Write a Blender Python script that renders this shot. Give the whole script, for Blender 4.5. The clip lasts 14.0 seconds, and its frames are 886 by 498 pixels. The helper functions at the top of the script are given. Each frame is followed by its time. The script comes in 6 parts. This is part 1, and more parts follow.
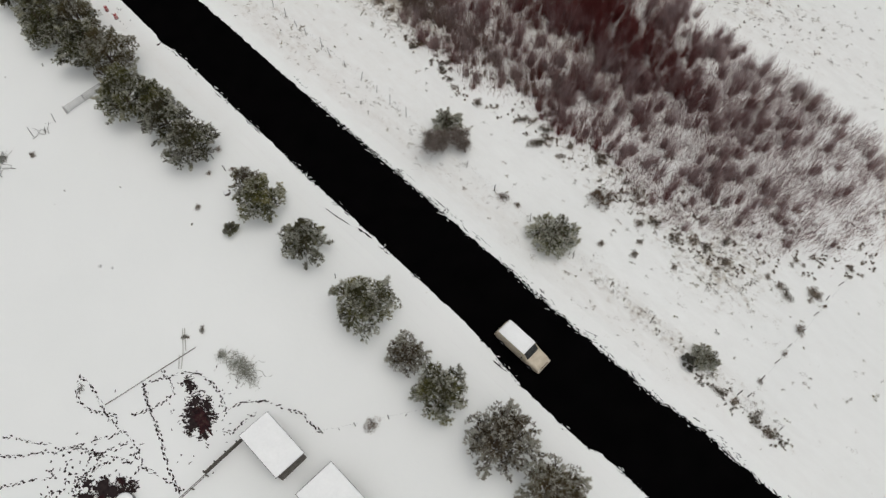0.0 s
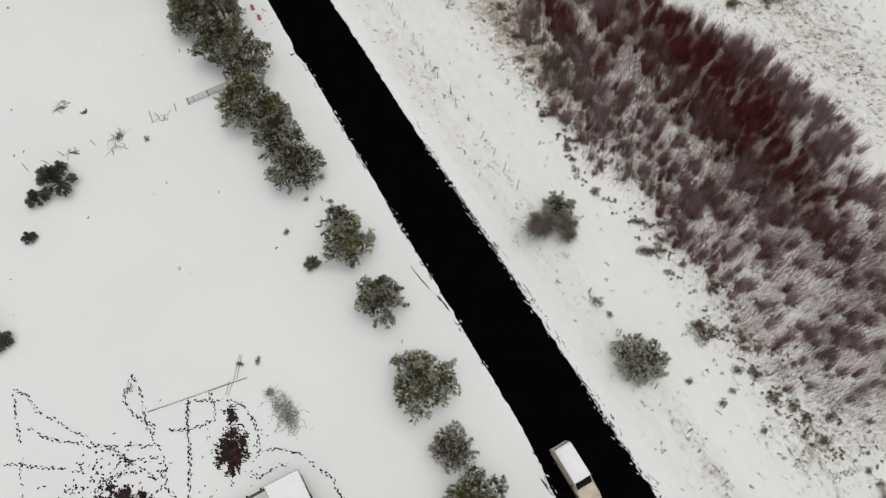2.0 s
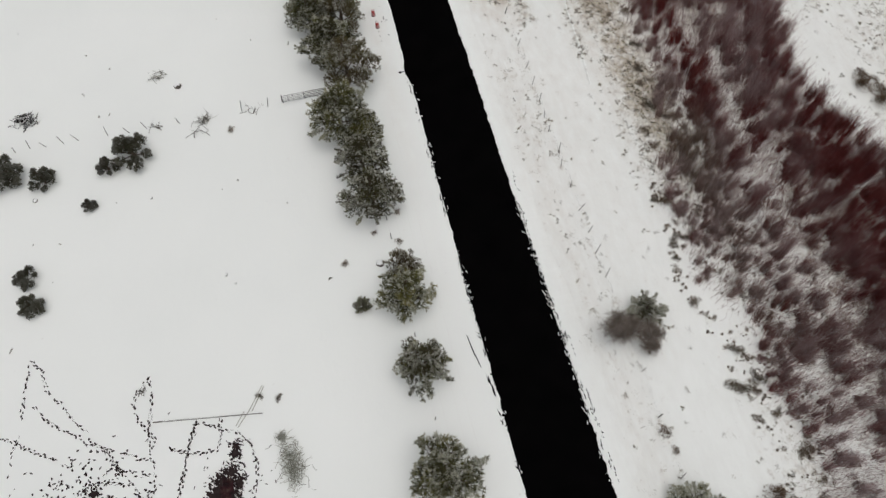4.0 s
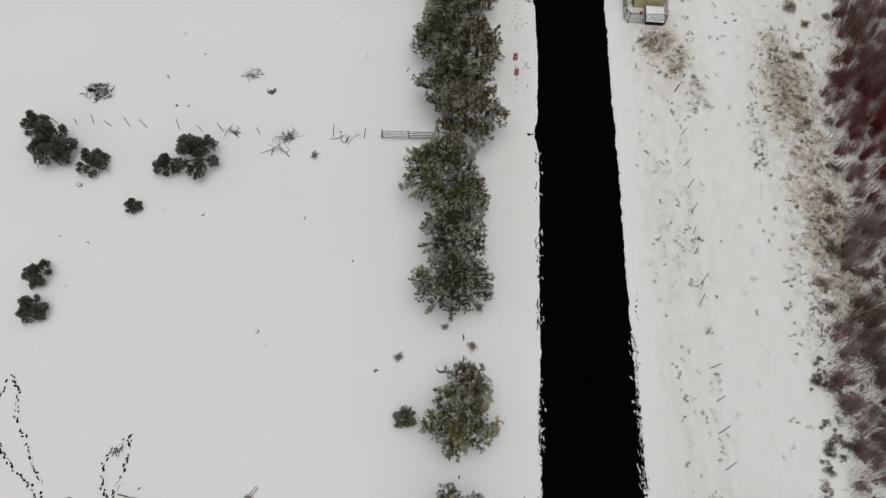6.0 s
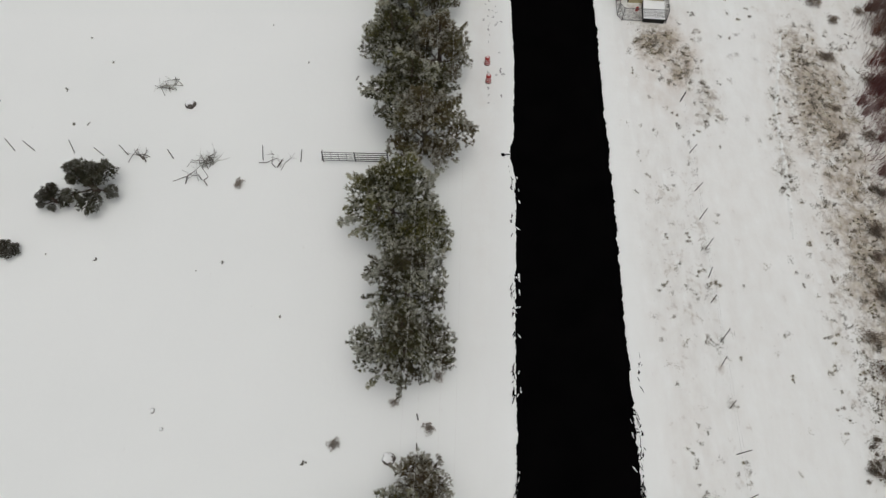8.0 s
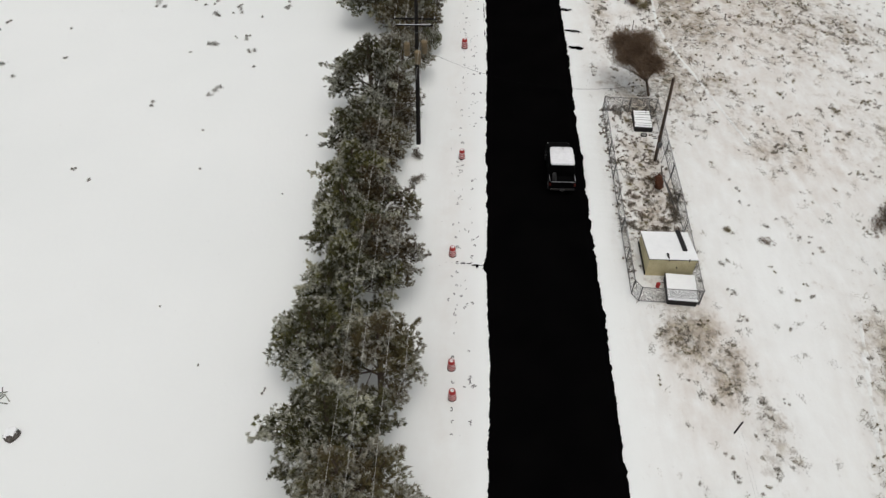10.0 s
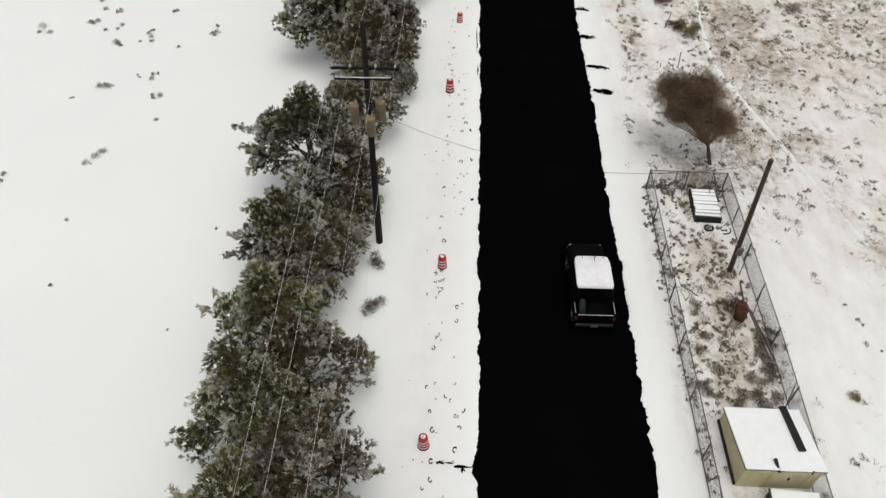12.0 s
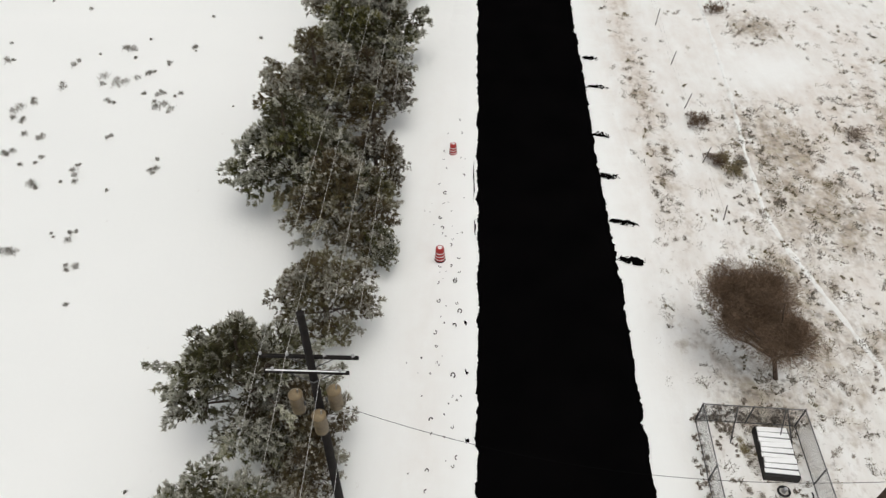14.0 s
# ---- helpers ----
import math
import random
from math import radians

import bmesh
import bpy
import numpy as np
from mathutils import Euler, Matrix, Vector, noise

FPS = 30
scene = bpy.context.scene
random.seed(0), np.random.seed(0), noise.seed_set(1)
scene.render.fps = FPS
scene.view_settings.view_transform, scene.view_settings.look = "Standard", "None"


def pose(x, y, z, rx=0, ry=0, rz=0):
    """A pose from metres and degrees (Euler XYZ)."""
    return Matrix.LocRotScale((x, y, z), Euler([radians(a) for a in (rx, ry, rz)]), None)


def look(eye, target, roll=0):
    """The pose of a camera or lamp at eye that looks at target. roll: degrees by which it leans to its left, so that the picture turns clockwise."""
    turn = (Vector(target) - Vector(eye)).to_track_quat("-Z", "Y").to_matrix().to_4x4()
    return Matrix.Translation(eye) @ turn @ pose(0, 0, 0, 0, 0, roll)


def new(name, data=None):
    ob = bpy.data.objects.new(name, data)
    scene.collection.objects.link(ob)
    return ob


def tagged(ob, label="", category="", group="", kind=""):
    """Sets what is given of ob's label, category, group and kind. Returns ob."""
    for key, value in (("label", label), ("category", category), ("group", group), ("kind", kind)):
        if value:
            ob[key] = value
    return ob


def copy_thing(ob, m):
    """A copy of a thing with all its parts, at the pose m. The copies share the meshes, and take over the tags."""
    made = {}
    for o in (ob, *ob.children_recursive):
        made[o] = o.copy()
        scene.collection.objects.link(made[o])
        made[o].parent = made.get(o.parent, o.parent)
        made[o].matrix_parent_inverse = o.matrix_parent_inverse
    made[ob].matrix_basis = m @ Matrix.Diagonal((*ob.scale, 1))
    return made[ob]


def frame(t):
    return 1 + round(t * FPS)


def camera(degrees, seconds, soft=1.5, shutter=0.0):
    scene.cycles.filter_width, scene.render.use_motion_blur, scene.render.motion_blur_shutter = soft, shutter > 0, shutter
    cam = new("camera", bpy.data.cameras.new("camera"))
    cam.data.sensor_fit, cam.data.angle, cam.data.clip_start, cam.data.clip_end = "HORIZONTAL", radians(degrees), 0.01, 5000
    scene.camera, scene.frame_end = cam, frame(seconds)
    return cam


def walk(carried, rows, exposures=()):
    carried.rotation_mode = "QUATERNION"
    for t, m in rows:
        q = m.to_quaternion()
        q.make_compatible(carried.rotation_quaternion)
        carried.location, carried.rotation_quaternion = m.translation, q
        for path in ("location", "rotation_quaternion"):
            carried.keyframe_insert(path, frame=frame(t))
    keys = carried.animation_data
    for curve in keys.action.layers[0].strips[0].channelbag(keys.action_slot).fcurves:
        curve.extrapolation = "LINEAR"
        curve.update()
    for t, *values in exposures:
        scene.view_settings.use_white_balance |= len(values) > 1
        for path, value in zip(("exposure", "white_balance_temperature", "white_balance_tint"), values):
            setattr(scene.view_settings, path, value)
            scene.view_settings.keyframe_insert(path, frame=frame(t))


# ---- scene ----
cam = camera(63.9, 14.0, soft=1.4)
PATH = [
    (0.0, -1.00, -1.20, 66.70, 25.60, 0.00, -45.20),
    (0.5, 0.00, 0.00, 66.70, 25.60, -0.00, -41.30),
    (1.0, 1.25, 1.40, 66.67, 25.61, 0.01, -37.29),
    (1.5, 2.78, 3.37, 66.59, 25.66, -0.00, -33.24),
    (2.0, 4.49, 5.85, 66.50, 25.64, -0.01, -29.20),
    (2.5, 6.04, 8.16, 66.25, 25.68, -0.03, -25.99),
    (3.0, 7.39, 9.94, 65.15, 25.71, -0.01, -25.53),
    (3.5, 8.48, 11.44, 64.40, 25.83, -0.05, -25.32),
    (3.7, 8.72, 12.08, 63.48, 25.96, 0.03, -23.60),
    (3.85, 8.90, 12.56, 62.79, 26.05, 0.08, -19.00),
    (4.0, 9.09, 13.04, 62.10, 26.15, 0.14, -13.82),
    (4.2, 9.11, 13.81, 61.30, 26.23, 0.14, -8.25),
    (4.4, 9.38, 15.16, 60.00, 26.34, 0.12, -2.70),
    (4.65, 9.62, 16.78, 58.78, 26.52, 0.14, 1.10),
    (4.95, 9.94, 18.84, 57.36, 26.74, 0.17, 2.80),
    (5.6, 10.67, 23.38, 54.30, 27.20, 0.23, 3.00),
    (6.3, 11.44, 27.16, 50.51, 28.19, 0.29, 2.49),
    (6.5, 11.55, 28.50, 49.61, 28.22, 0.29, 2.47),
    (7.0, 11.79, 30.47, 47.14, 28.24, 0.33, 1.97),
    (7.5, 12.61, 31.28, 44.61, 28.48, 0.38, 1.99),
    (8.0, 13.79, 33.07, 42.39, 29.33, 0.36, 2.05),
    (8.5, 14.77, 36.81, 40.46, 35.57, 0.31, 2.09),
    (9.0, 15.33, 41.69, 38.52, 42.00, 0.34, 2.11),
    (9.2, 15.50, 43.75, 37.60, 42.67, 0.33, 2.17),
    (11.3, 16.79, 63.19, 28.06, 42.75, 0.29, 2.28),
    (11.5, 16.78, 64.67, 27.21, 42.87, 0.29, 2.15),
    (12.0, 16.81, 68.92, 26.43, 42.91, 0.25, 2.12),
    (12.5, 16.80, 73.67, 26.69, 43.26, 0.23, 2.07),
    (13.0, 16.79, 78.13, 26.77, 43.41, 0.20, 2.04),
    (13.5, 16.78, 81.39, 26.60, 43.46, 0.18, 1.98),
    (14.0, 16.79, 82.65, 26.59, 43.67, 0.14, 1.98),
]
walk(cam, [(t, pose(*row)) for t, *row in PATH], exposures=[(0.0, -0.53, 6500, 10), (1.5, -0.50, 6500, 10), (3.0, -0.46, 6500, 10), (4.5, -0.57, 6500, 10), (6.5, -0.69, 6500, 10), (8.0, -0.64, 6500, 10), (9.0, -0.50, 6500, 10), (11.5, -0.28, 6510, 10), (12.5, -0.22, 6600, 10), (14.0, -0.22, 6600, 10)])

# ---- light: an overcast winter sky and a wide, weak sun ----
world = bpy.data.worlds.new("overcast_sky")
scene.world = world
world.use_nodes = True
wn = world.node_tree
sky = wn.nodes.new("ShaderNodeTexSky")
sky.sky_type, sky.sun_disc = "NISHITA", False
sky.sun_elevation, sky.sun_rotation = radians(80), radians(150)
sky.air_density, sky.dust_density, sky.ozone_density = 1.0, 6.0, 1.0
cloud = wn.nodes.new("ShaderNodeHueSaturation")
cloud.inputs["Saturation"].default_value = 0.28
wn.links.new(sky.outputs[0], cloud.inputs["Color"])
wn.links.new(cloud.outputs[0], wn.nodes["Background"].inputs["Color"])
wn.nodes["Background"].inputs["Strength"].default_value = 0.14
sun = new("sun", bpy.data.lights.new("sun", "SUN"))
sun.data.energy, sun.data.angle, sun.data.color = 0.5, radians(150), (1.0, 0.98, 0.935)
sun.matrix_world = look((0, 0, 50), (-2.7, 4.7, 50 - 31.0))


# ---- materials ----
def nodes(name, rough=0.8, metal=0.0, spec=0.3):
    m = bpy.data.materials.new(name)
    m.use_nodes = True
    t = m.node_tree
    b = t.nodes["Principled BSDF"]
    b.inputs["Roughness"].default_value, b.inputs["Metallic"].default_value = rough, metal
    b.inputs["Specular IOR Level"].default_value = spec
    return m, t, b


def noise_node(t, scale, detail=4.0, rough=0.55, vector=None):
    n = t.nodes.new("ShaderNodeTexNoise")
    n.inputs["Scale"].default_value, n.inputs["Detail"].default_value, n.inputs["Roughness"].default_value = scale, detail, rough
    if vector is None:
        vector = t.nodes.new("ShaderNodeNewGeometry").outputs["Position"]
    t.links.new(vector, n.inputs["Vector"])
    return n.outputs["Fac"]


def ramp(t, fac, stops):
    r = t.nodes.new("ShaderNodeValToRGB")
    t.links.new(fac, r.inputs["Fac"])
    e = r.color_ramp.elements
    while len(e) < len(stops):
        e.new(0.5)
    for el, (pos, col) in zip(e, stops):
        el.position = pos
        el.color = (*col, 1) if len(col) == 3 else col
    return r.outputs["Color"]


def mixed(t, fac, a, b, blend="MIX"):
    m = t.nodes.new("ShaderNodeMix")
    m.data_type, m.blend_type = "RGBA", blend
    for sock, v in ((m.inputs[0], fac), (m.inputs[6], a), (m.inputs[7], b)):
        if isinstance(v, (int, float)):
            sock.default_value = v
        elif isinstance(v, tuple):
            sock.default_value = (*v, 1)
        else:
            t.links.new(v, sock)
    return m.outputs[2]


def calc(t, op, a, b=0.0, c=0.0):
    m = t.nodes.new("ShaderNodeMath")
    m.operation = op
    m.use_clamp = op in ("MULTIPLY_ADD",)
    for sock, v in zip(m.inputs, (a, b, c)):
        if isinstance(v, (int, float)):
            sock.default_value = v
        else:
            t.links.new(v, sock)
    return m.outputs[0]


def bump(t, b, height, strength, distance):
    n = t.nodes.new("ShaderNodeBump")
    n.inputs["Strength"].default_value, n.inputs["Distance"].default_value = strength, distance
    t.links.new(height, n.inputs["Height"])
    t.links.new(n.outputs["Normal"], b.inputs["Normal"])


def surface(name, stops, scale=3.0, fine=30.0, rough=0.8, metal=0.0, spec=0.3, relief=0.3, depth=0.01, local=True, island=0.0, per_object=0.0, grit=(0.75, 1.1)):
    """Two scales of variation: a colour ramp on coarse noise, darkened by fine grain, with fine relief."""
    m, t, b = nodes(name, rough, metal, spec)
    vec = t.nodes.new("ShaderNodeTexCoord").outputs["Object"] if local else None
    big, small = noise_node(t, scale, vector=vec), noise_node(t, fine, vector=vec)
    fac = big
    if island:
        g = t.nodes.new("ShaderNodeNewGeometry").outputs["Random Per Island"]
        fac = calc(t, "ADD", calc(t, "MULTIPLY", big, 1 - island), calc(t, "MULTIPLY", g, island))
    if per_object:
        g = t.nodes.new("ShaderNodeObjectInfo").outputs["Random"]
        fac = calc(t, "ADD", calc(t, "MULTIPLY", fac, 1 - per_object), calc(t, "MULTIPLY", g, per_object))
    col = ramp(t, fac, stops)
    grain = ramp(t, small, [(0.3, (grit[0],) * 3), (0.7, (grit[1],) * 3)])
    t.links.new(mixed(t, 1.0, col, grain, "MULTIPLY"), b.inputs["Base Color"])
    if relief:
        bump(t, b, small, relief, depth)
    return m


def snow_ground():
    """Snow, with dead grass and soil showing through where the cover is thin (attribute thin)."""
    m, t, b = nodes("snow_ground", 0.75, 0.0, 0.25)
    at = t.nodes.new("ShaderNodeAttribute")
    at.attribute_name = "thin"
    thin = at.outputs["Fac"]
    streak = t.nodes.new("ShaderNodeMapping")
    streak.inputs["Scale"].default_value = (1.0, 0.7, 1.0)
    t.links.new(t.nodes.new("ShaderNodeNewGeometry").outputs["Position"], streak.inputs["Vector"])
    along = streak.outputs["Vector"]
    big, mid, small = noise_node(t, 0.05, 3), noise_node(t, 0.8, 5, 0.65, along), noise_node(t, 2.2, 5, 0.68, along)
    snow = ramp(t, big, [(0.3, (0.793, 0.812, 0.787)), (0.7, (0.833, 0.848, 0.822))])
    straw = ramp(t, noise_node(t, 1.7, 4, 0.6), [(0.3, (0.17, 0.14, 0.10)), (0.5, (0.32, 0.262, 0.195)), (0.7, (0.38, 0.335, 0.225))])
    speck = calc(t, "ADD", calc(t, "MULTIPLY", mid, 0.5), calc(t, "MULTIPLY", small, 0.5))
    level = calc(t, "SUBTRACT", 0.64, calc(t, "MULTIPLY", thin, 0.30))
    cover = calc(t, "MULTIPLY_ADD", calc(t, "SUBTRACT", speck, level), 5.0, 0.0)
    stretch = t.nodes.new("ShaderNodeMapping")
    stretch.inputs["Scale"].default_value = (1.4, 0.42, 1.0)
    t.links.new(t.nodes.new("ShaderNodeNewGeometry").outputs["Position"], stretch.inputs["Vector"])
    rake = noise_node(t, 1.0, 4, 0.6, stretch.outputs["Vector"])
    veil = calc(t, "MULTIPLY", calc(t, "MULTIPLY", thin, calc(t, "MULTIPLY_ADD", rake, 2.6, -0.75)), 0.34)
    amount = calc(t, "MAXIMUM", calc(t, "MULTIPLY", cover, 0.78), veil)
    speckle = calc(t, "ADD", noise_node(t, 2.5, 3, 0.6), calc(t, "MULTIPLY", calc(t, "SUBTRACT", thin, 0.95), 0.22))
    dark = calc(t, "MULTIPLY", calc(t, "MULTIPLY_ADD", calc(t, "SUBTRACT", speckle, 0.53), 7.0, 0.0), 0.58)
    wash = t.nodes.new("ShaderNodeAttribute")
    wash.attribute_name = "wash"
    dusted = mixed(t, calc(t, "MULTIPLY", wash.outputs["Fac"], calc(t, "MULTIPLY_ADD", calc(t, "ADD", calc(t, "MULTIPLY", rake, 0.3), calc(t, "MULTIPLY", mid, 0.7)), 2.4, -0.7)), snow, (0.56, 0.475, 0.395))
    lit = mixed(t, amount, dusted, straw)
    t.links.new(mixed(t, dark, lit, (0.115, 0.098, 0.068)), b.inputs["Base Color"])
    bump(t, b, calc(t, "ADD", mid, calc(t, "MULTIPLY", small, 0.5)), 0.35, 0.05)
    return m


def needle_material(name, stops, frosted=(0.73, 0.73, 0.64), most=0.9):
    """Needles whose tone goes by clump, with shade inside the boughs put in (attribute tone), and snow dust on the
    upper tufts (attribute frost).
    """
    m, t, b = nodes(name, 0.75, 0.0, 0.2)
    g = t.nodes.new("ShaderNodeNewGeometry")
    tc = t.nodes.new("ShaderNodeTexCoord").outputs["Object"]
    oi = t.nodes.new("ShaderNodeObjectInfo").outputs["Random"]
    tone, frost = t.nodes.new("ShaderNodeAttribute"), t.nodes.new("ShaderNodeAttribute")
    tone.attribute_name, frost.attribute_name = "tone", "frost"
    patch = noise_node(t, 0.55, 3, 0.6, vector=tc)
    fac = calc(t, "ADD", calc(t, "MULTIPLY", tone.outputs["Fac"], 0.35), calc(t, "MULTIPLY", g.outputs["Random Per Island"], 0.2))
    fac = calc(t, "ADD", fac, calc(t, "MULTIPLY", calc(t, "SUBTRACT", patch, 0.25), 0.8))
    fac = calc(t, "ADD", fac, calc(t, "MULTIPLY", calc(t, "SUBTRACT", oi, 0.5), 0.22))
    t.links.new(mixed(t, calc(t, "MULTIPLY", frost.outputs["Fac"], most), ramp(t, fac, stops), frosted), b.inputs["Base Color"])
    return m


def asphalt_material():
    m, t, b = nodes("wet_asphalt", 0.95, 0.0, 0.0)
    big, small = noise_node(t, 0.4, 4), noise_node(t, 60, 3)
    col = ramp(t, big, [(0.3, (0.0014, 0.0014, 0.0015)), (0.75, (0.0026, 0.0024, 0.0025))])
    t.links.new(mixed(t, 1.0, col, ramp(t, small, [(0.3, (0.7,) * 3), (0.75, (1.3,) * 3)]), "MULTIPLY"), b.inputs["Base Color"])
    bump(t, b, small, 0.3, 0.004)
    return m


SNOW_GROUND = snow_ground()
ASPHALT = asphalt_material()
SNOW = surface("fresh_snow", [(0.3, (0.85, 0.865, 0.85)), (0.7, (0.89, 0.9, 0.885))], 0.8, 4.0, 0.7, relief=0.12, depth=0.02, local=False, grit=(0.97, 1.01))
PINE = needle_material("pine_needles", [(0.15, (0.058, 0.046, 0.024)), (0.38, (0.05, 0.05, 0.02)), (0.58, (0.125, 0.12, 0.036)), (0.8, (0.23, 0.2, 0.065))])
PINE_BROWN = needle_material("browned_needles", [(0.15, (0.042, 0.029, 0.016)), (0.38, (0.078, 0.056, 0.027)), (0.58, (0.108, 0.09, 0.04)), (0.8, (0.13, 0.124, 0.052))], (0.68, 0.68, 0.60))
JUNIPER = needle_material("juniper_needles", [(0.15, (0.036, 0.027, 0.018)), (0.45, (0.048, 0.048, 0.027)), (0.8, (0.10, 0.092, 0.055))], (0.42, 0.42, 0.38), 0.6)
TWIG = surface("bare_twigs", [(0.3, (0.09, 0.056, 0.032)), (0.5, (0.155, 0.102, 0.064)), (0.7, (0.225, 0.158, 0.105))], 1.2, 20, 0.85, relief=0, island=0.4)
GREY_TWIG = surface("grey_twigs", [(0.3, (0.11, 0.085, 0.068)), (0.5, (0.21, 0.17, 0.14)), (0.7, (0.36, 0.32, 0.285))], 1.2, 20, 0.85, relief=0, island=0.4)
BARK = surface("rough_bark", [(0.3, (0.05, 0.036, 0.026)), (0.7, (0.14, 0.10, 0.075))], 5, 40, 0.9, relief=0.6, depth=0.02)
GREY_WOOD = surface("weathered_wood", [(0.3, (0.06, 0.052, 0.044)), (0.7, (0.2, 0.18, 0.16))], 6, 60, 0.9, relief=0.5, depth=0.01, per_object=0.2)
DARK_WOOD = surface("creosoted_wood", [(0.3, (0.005, 0.004, 0.0035)), (0.7, (0.016, 0.012, 0.01))], 4, 50, 0.85, relief=0.5, depth=0.01)
POLE_WOOD = surface("brown_pole_wood", [(0.3, (0.05, 0.034, 0.024)), (0.7, (0.13, 0.09, 0.065))], 4, 50, 0.85, relief=0.5, depth=0.01)
SCRUB = surface("grey_scrub", [(0.3, (0.085, 0.072, 0.053)), (0.5, (0.165, 0.142, 0.108)), (0.7, (0.27, 0.235, 0.19))], 0.7, 10, 0.9, relief=0, local=False, island=0.45)
FRINGE = surface("fringe_scrub", [(0.3, (0.14, 0.105, 0.078)), (0.5, (0.24, 0.19, 0.145)), (0.7, (0.36, 0.31, 0.25))], 0.5, 10, 0.9, relief=0, local=False, island=0.45)
PASTURE_WEED = surface("frosted_weeds", [(0.3, (0.18, 0.17, 0.145)), (0.5, (0.30, 0.285, 0.25)), (0.7, (0.45, 0.43, 0.39))], 0.7, 10, 0.9, relief=0, local=False, island=0.45)
GREY_WEED = surface("grey_weeds", [(0.3, (0.125, 0.108, 0.08)), (0.5, (0.22, 0.195, 0.15)), (0.7, (0.34, 0.305, 0.25))], 0.7, 10, 0.9, relief=0, local=False, island=0.45)
MATTED = surface("matted_weeds", [(0.3, (0.20, 0.165, 0.13)), (0.5, (0.33, 0.28, 0.23)), (0.7, (0.46, 0.41, 0.35))], 0.9, 10, 0.9, relief=0, local=False, island=0.45)
SLUSH = surface("thin_roof_snow", [(0.3, (0.70, 0.70, 0.70)), (0.5, (0.80, 0.80, 0.80)), (0.7, (0.85, 0.85, 0.85))], 1.1, 6.0, 0.6, relief=0.1, depth=0.02, grit=(0.92, 1.02))
STRAW = surface("dead_grass", [(0.3, (0.13, 0.105, 0.055)), (0.5, (0.25, 0.205, 0.115)), (0.7, (0.34, 0.295, 0.18))], 0.5, 10, 0.9, relief=0, local=False, island=0.45)
DUNG = surface("dung_and_hay", [(0.3, (0.012, 0.004, 0.005)), (0.5, (0.036, 0.010, 0.012)), (0.7, (0.075, 0.05, 0.036))], 2.0, 14, 0.95, relief=0.6, depth=0.04, local=False)
# yard soil; the same dark colour paints the shade in roadside footprints
SOIL_AND_SHADE = surface("soil_and_print_shade", [(0.3, (0.012, 0.006, 0.007)), (0.7, (0.035, 0.024, 0.022))], 2.5, 20, 0.95, relief=0.5, depth=0.03, local=False)
GALV = surface("galvanised_steel", [(0.3, (0.10, 0.10, 0.10)), (0.7, (0.2, 0.2, 0.2))], 4, 40, 0.5, 0.6, relief=0.1, depth=0.003)
WIRE_DARK = surface("dark_cable", [(0.3, (0.02, 0.018, 0.016)), (0.7, (0.04, 0.036, 0.032))], 4, 40, 0.7, relief=0)
WIRE_BLACK = surface("black_cable", [(0.3, (0.003, 0.003, 0.003)), (0.7, (0.006, 0.006, 0.006))], 4, 40, 0.9, spec=0.0, relief=0)
WIRE_GREY = surface("aluminium_wire", [(0.3, (0.72, 0.71, 0.68)), (0.7, (0.84, 0.83, 0.8))], 4, 40, 0.6, 0.0, relief=0)
CREAM = surface("cream_painted_panel", [(0.3, (0.56, 0.49, 0.28)), (0.7, (0.68, 0.61, 0.38))], 1.5, 25, 0.6, relief=0.15, depth=0.004)
BLACK_METAL = surface("black_steel", [(0.3, (0.012, 0.012, 0.012)), (0.7, (0.03, 0.028, 0.027))], 4, 50, 0.55, 0.3, relief=0.1, depth=0.003)
RUST = surface("rusted_steel", [(0.3, (0.06, 0.025, 0.014)), (0.7, (0.16, 0.065, 0.035))], 5, 40, 0.85, 0.2, relief=0.4, depth=0.006)
TRANSFORMER = surface("tan_transformer_paint", [(0.3, (0.16, 0.12, 0.065)), (0.7, (0.29, 0.22, 0.13))], 3, 40, 0.5, relief=0.1, depth=0.003)
RUBBER = surface("tyre_rubber", [(0.3, (0.012, 0.012, 0.012)), (0.7, (0.03, 0.03, 0.03))], 8, 80, 0.9, relief=0.4, depth=0.004)
ORANGE = surface("orange_red_plastic", [(0.3, (0.34, 0.022, 0.02)), (0.7, (0.46, 0.036, 0.03))], 4, 40, 0.5, relief=0.1, depth=0.003)
WHITE_BAND = surface("white_reflective_band", [(0.3, (0.66, 0.64, 0.63)), (0.7, (0.8, 0.79, 0.78))], 5, 60, 0.4, relief=0.05, depth=0.002)
BLACK_PAINT = surface("black_car_paint", [(0.3, (0.002, 0.002, 0.002)), (0.7, (0.004, 0.004, 0.004))], 2, 60, 0.6, 0.0, 0.02, relief=0)
TAN_PAINT = surface("tan_car_paint", [(0.3, (0.42, 0.36, 0.27)), (0.7, (0.54, 0.47, 0.36))], 2, 60, 0.35, 0.1, 0.4, relief=0)
GLASS = surface("dark_car_glass", [(0.3, (0.01, 0.011, 0.012)), (0.7, (0.02, 0.022, 0.024))], 2, 60, 0.12, 0.0, 0.5, relief=0)
CHROME = surface("dull_chrome", [(0.3, (0.5, 0.5, 0.5)), (0.7, (0.65, 0.65, 0.65))], 4, 60, 0.35, 0.9, relief=0)
RED_LENS = surface("red_lens", [(0.3, (0.06, 0.008, 0.006)), (0.7, (0.09, 0.012, 0.009))], 4, 60, 0.3, relief=0)
CLEAR_LENS = surface("clear_lens", [(0.3, (0.6, 0.6, 0.58)), (0.7, (0.7, 0.7, 0.68))], 4, 60, 0.25, relief=0)
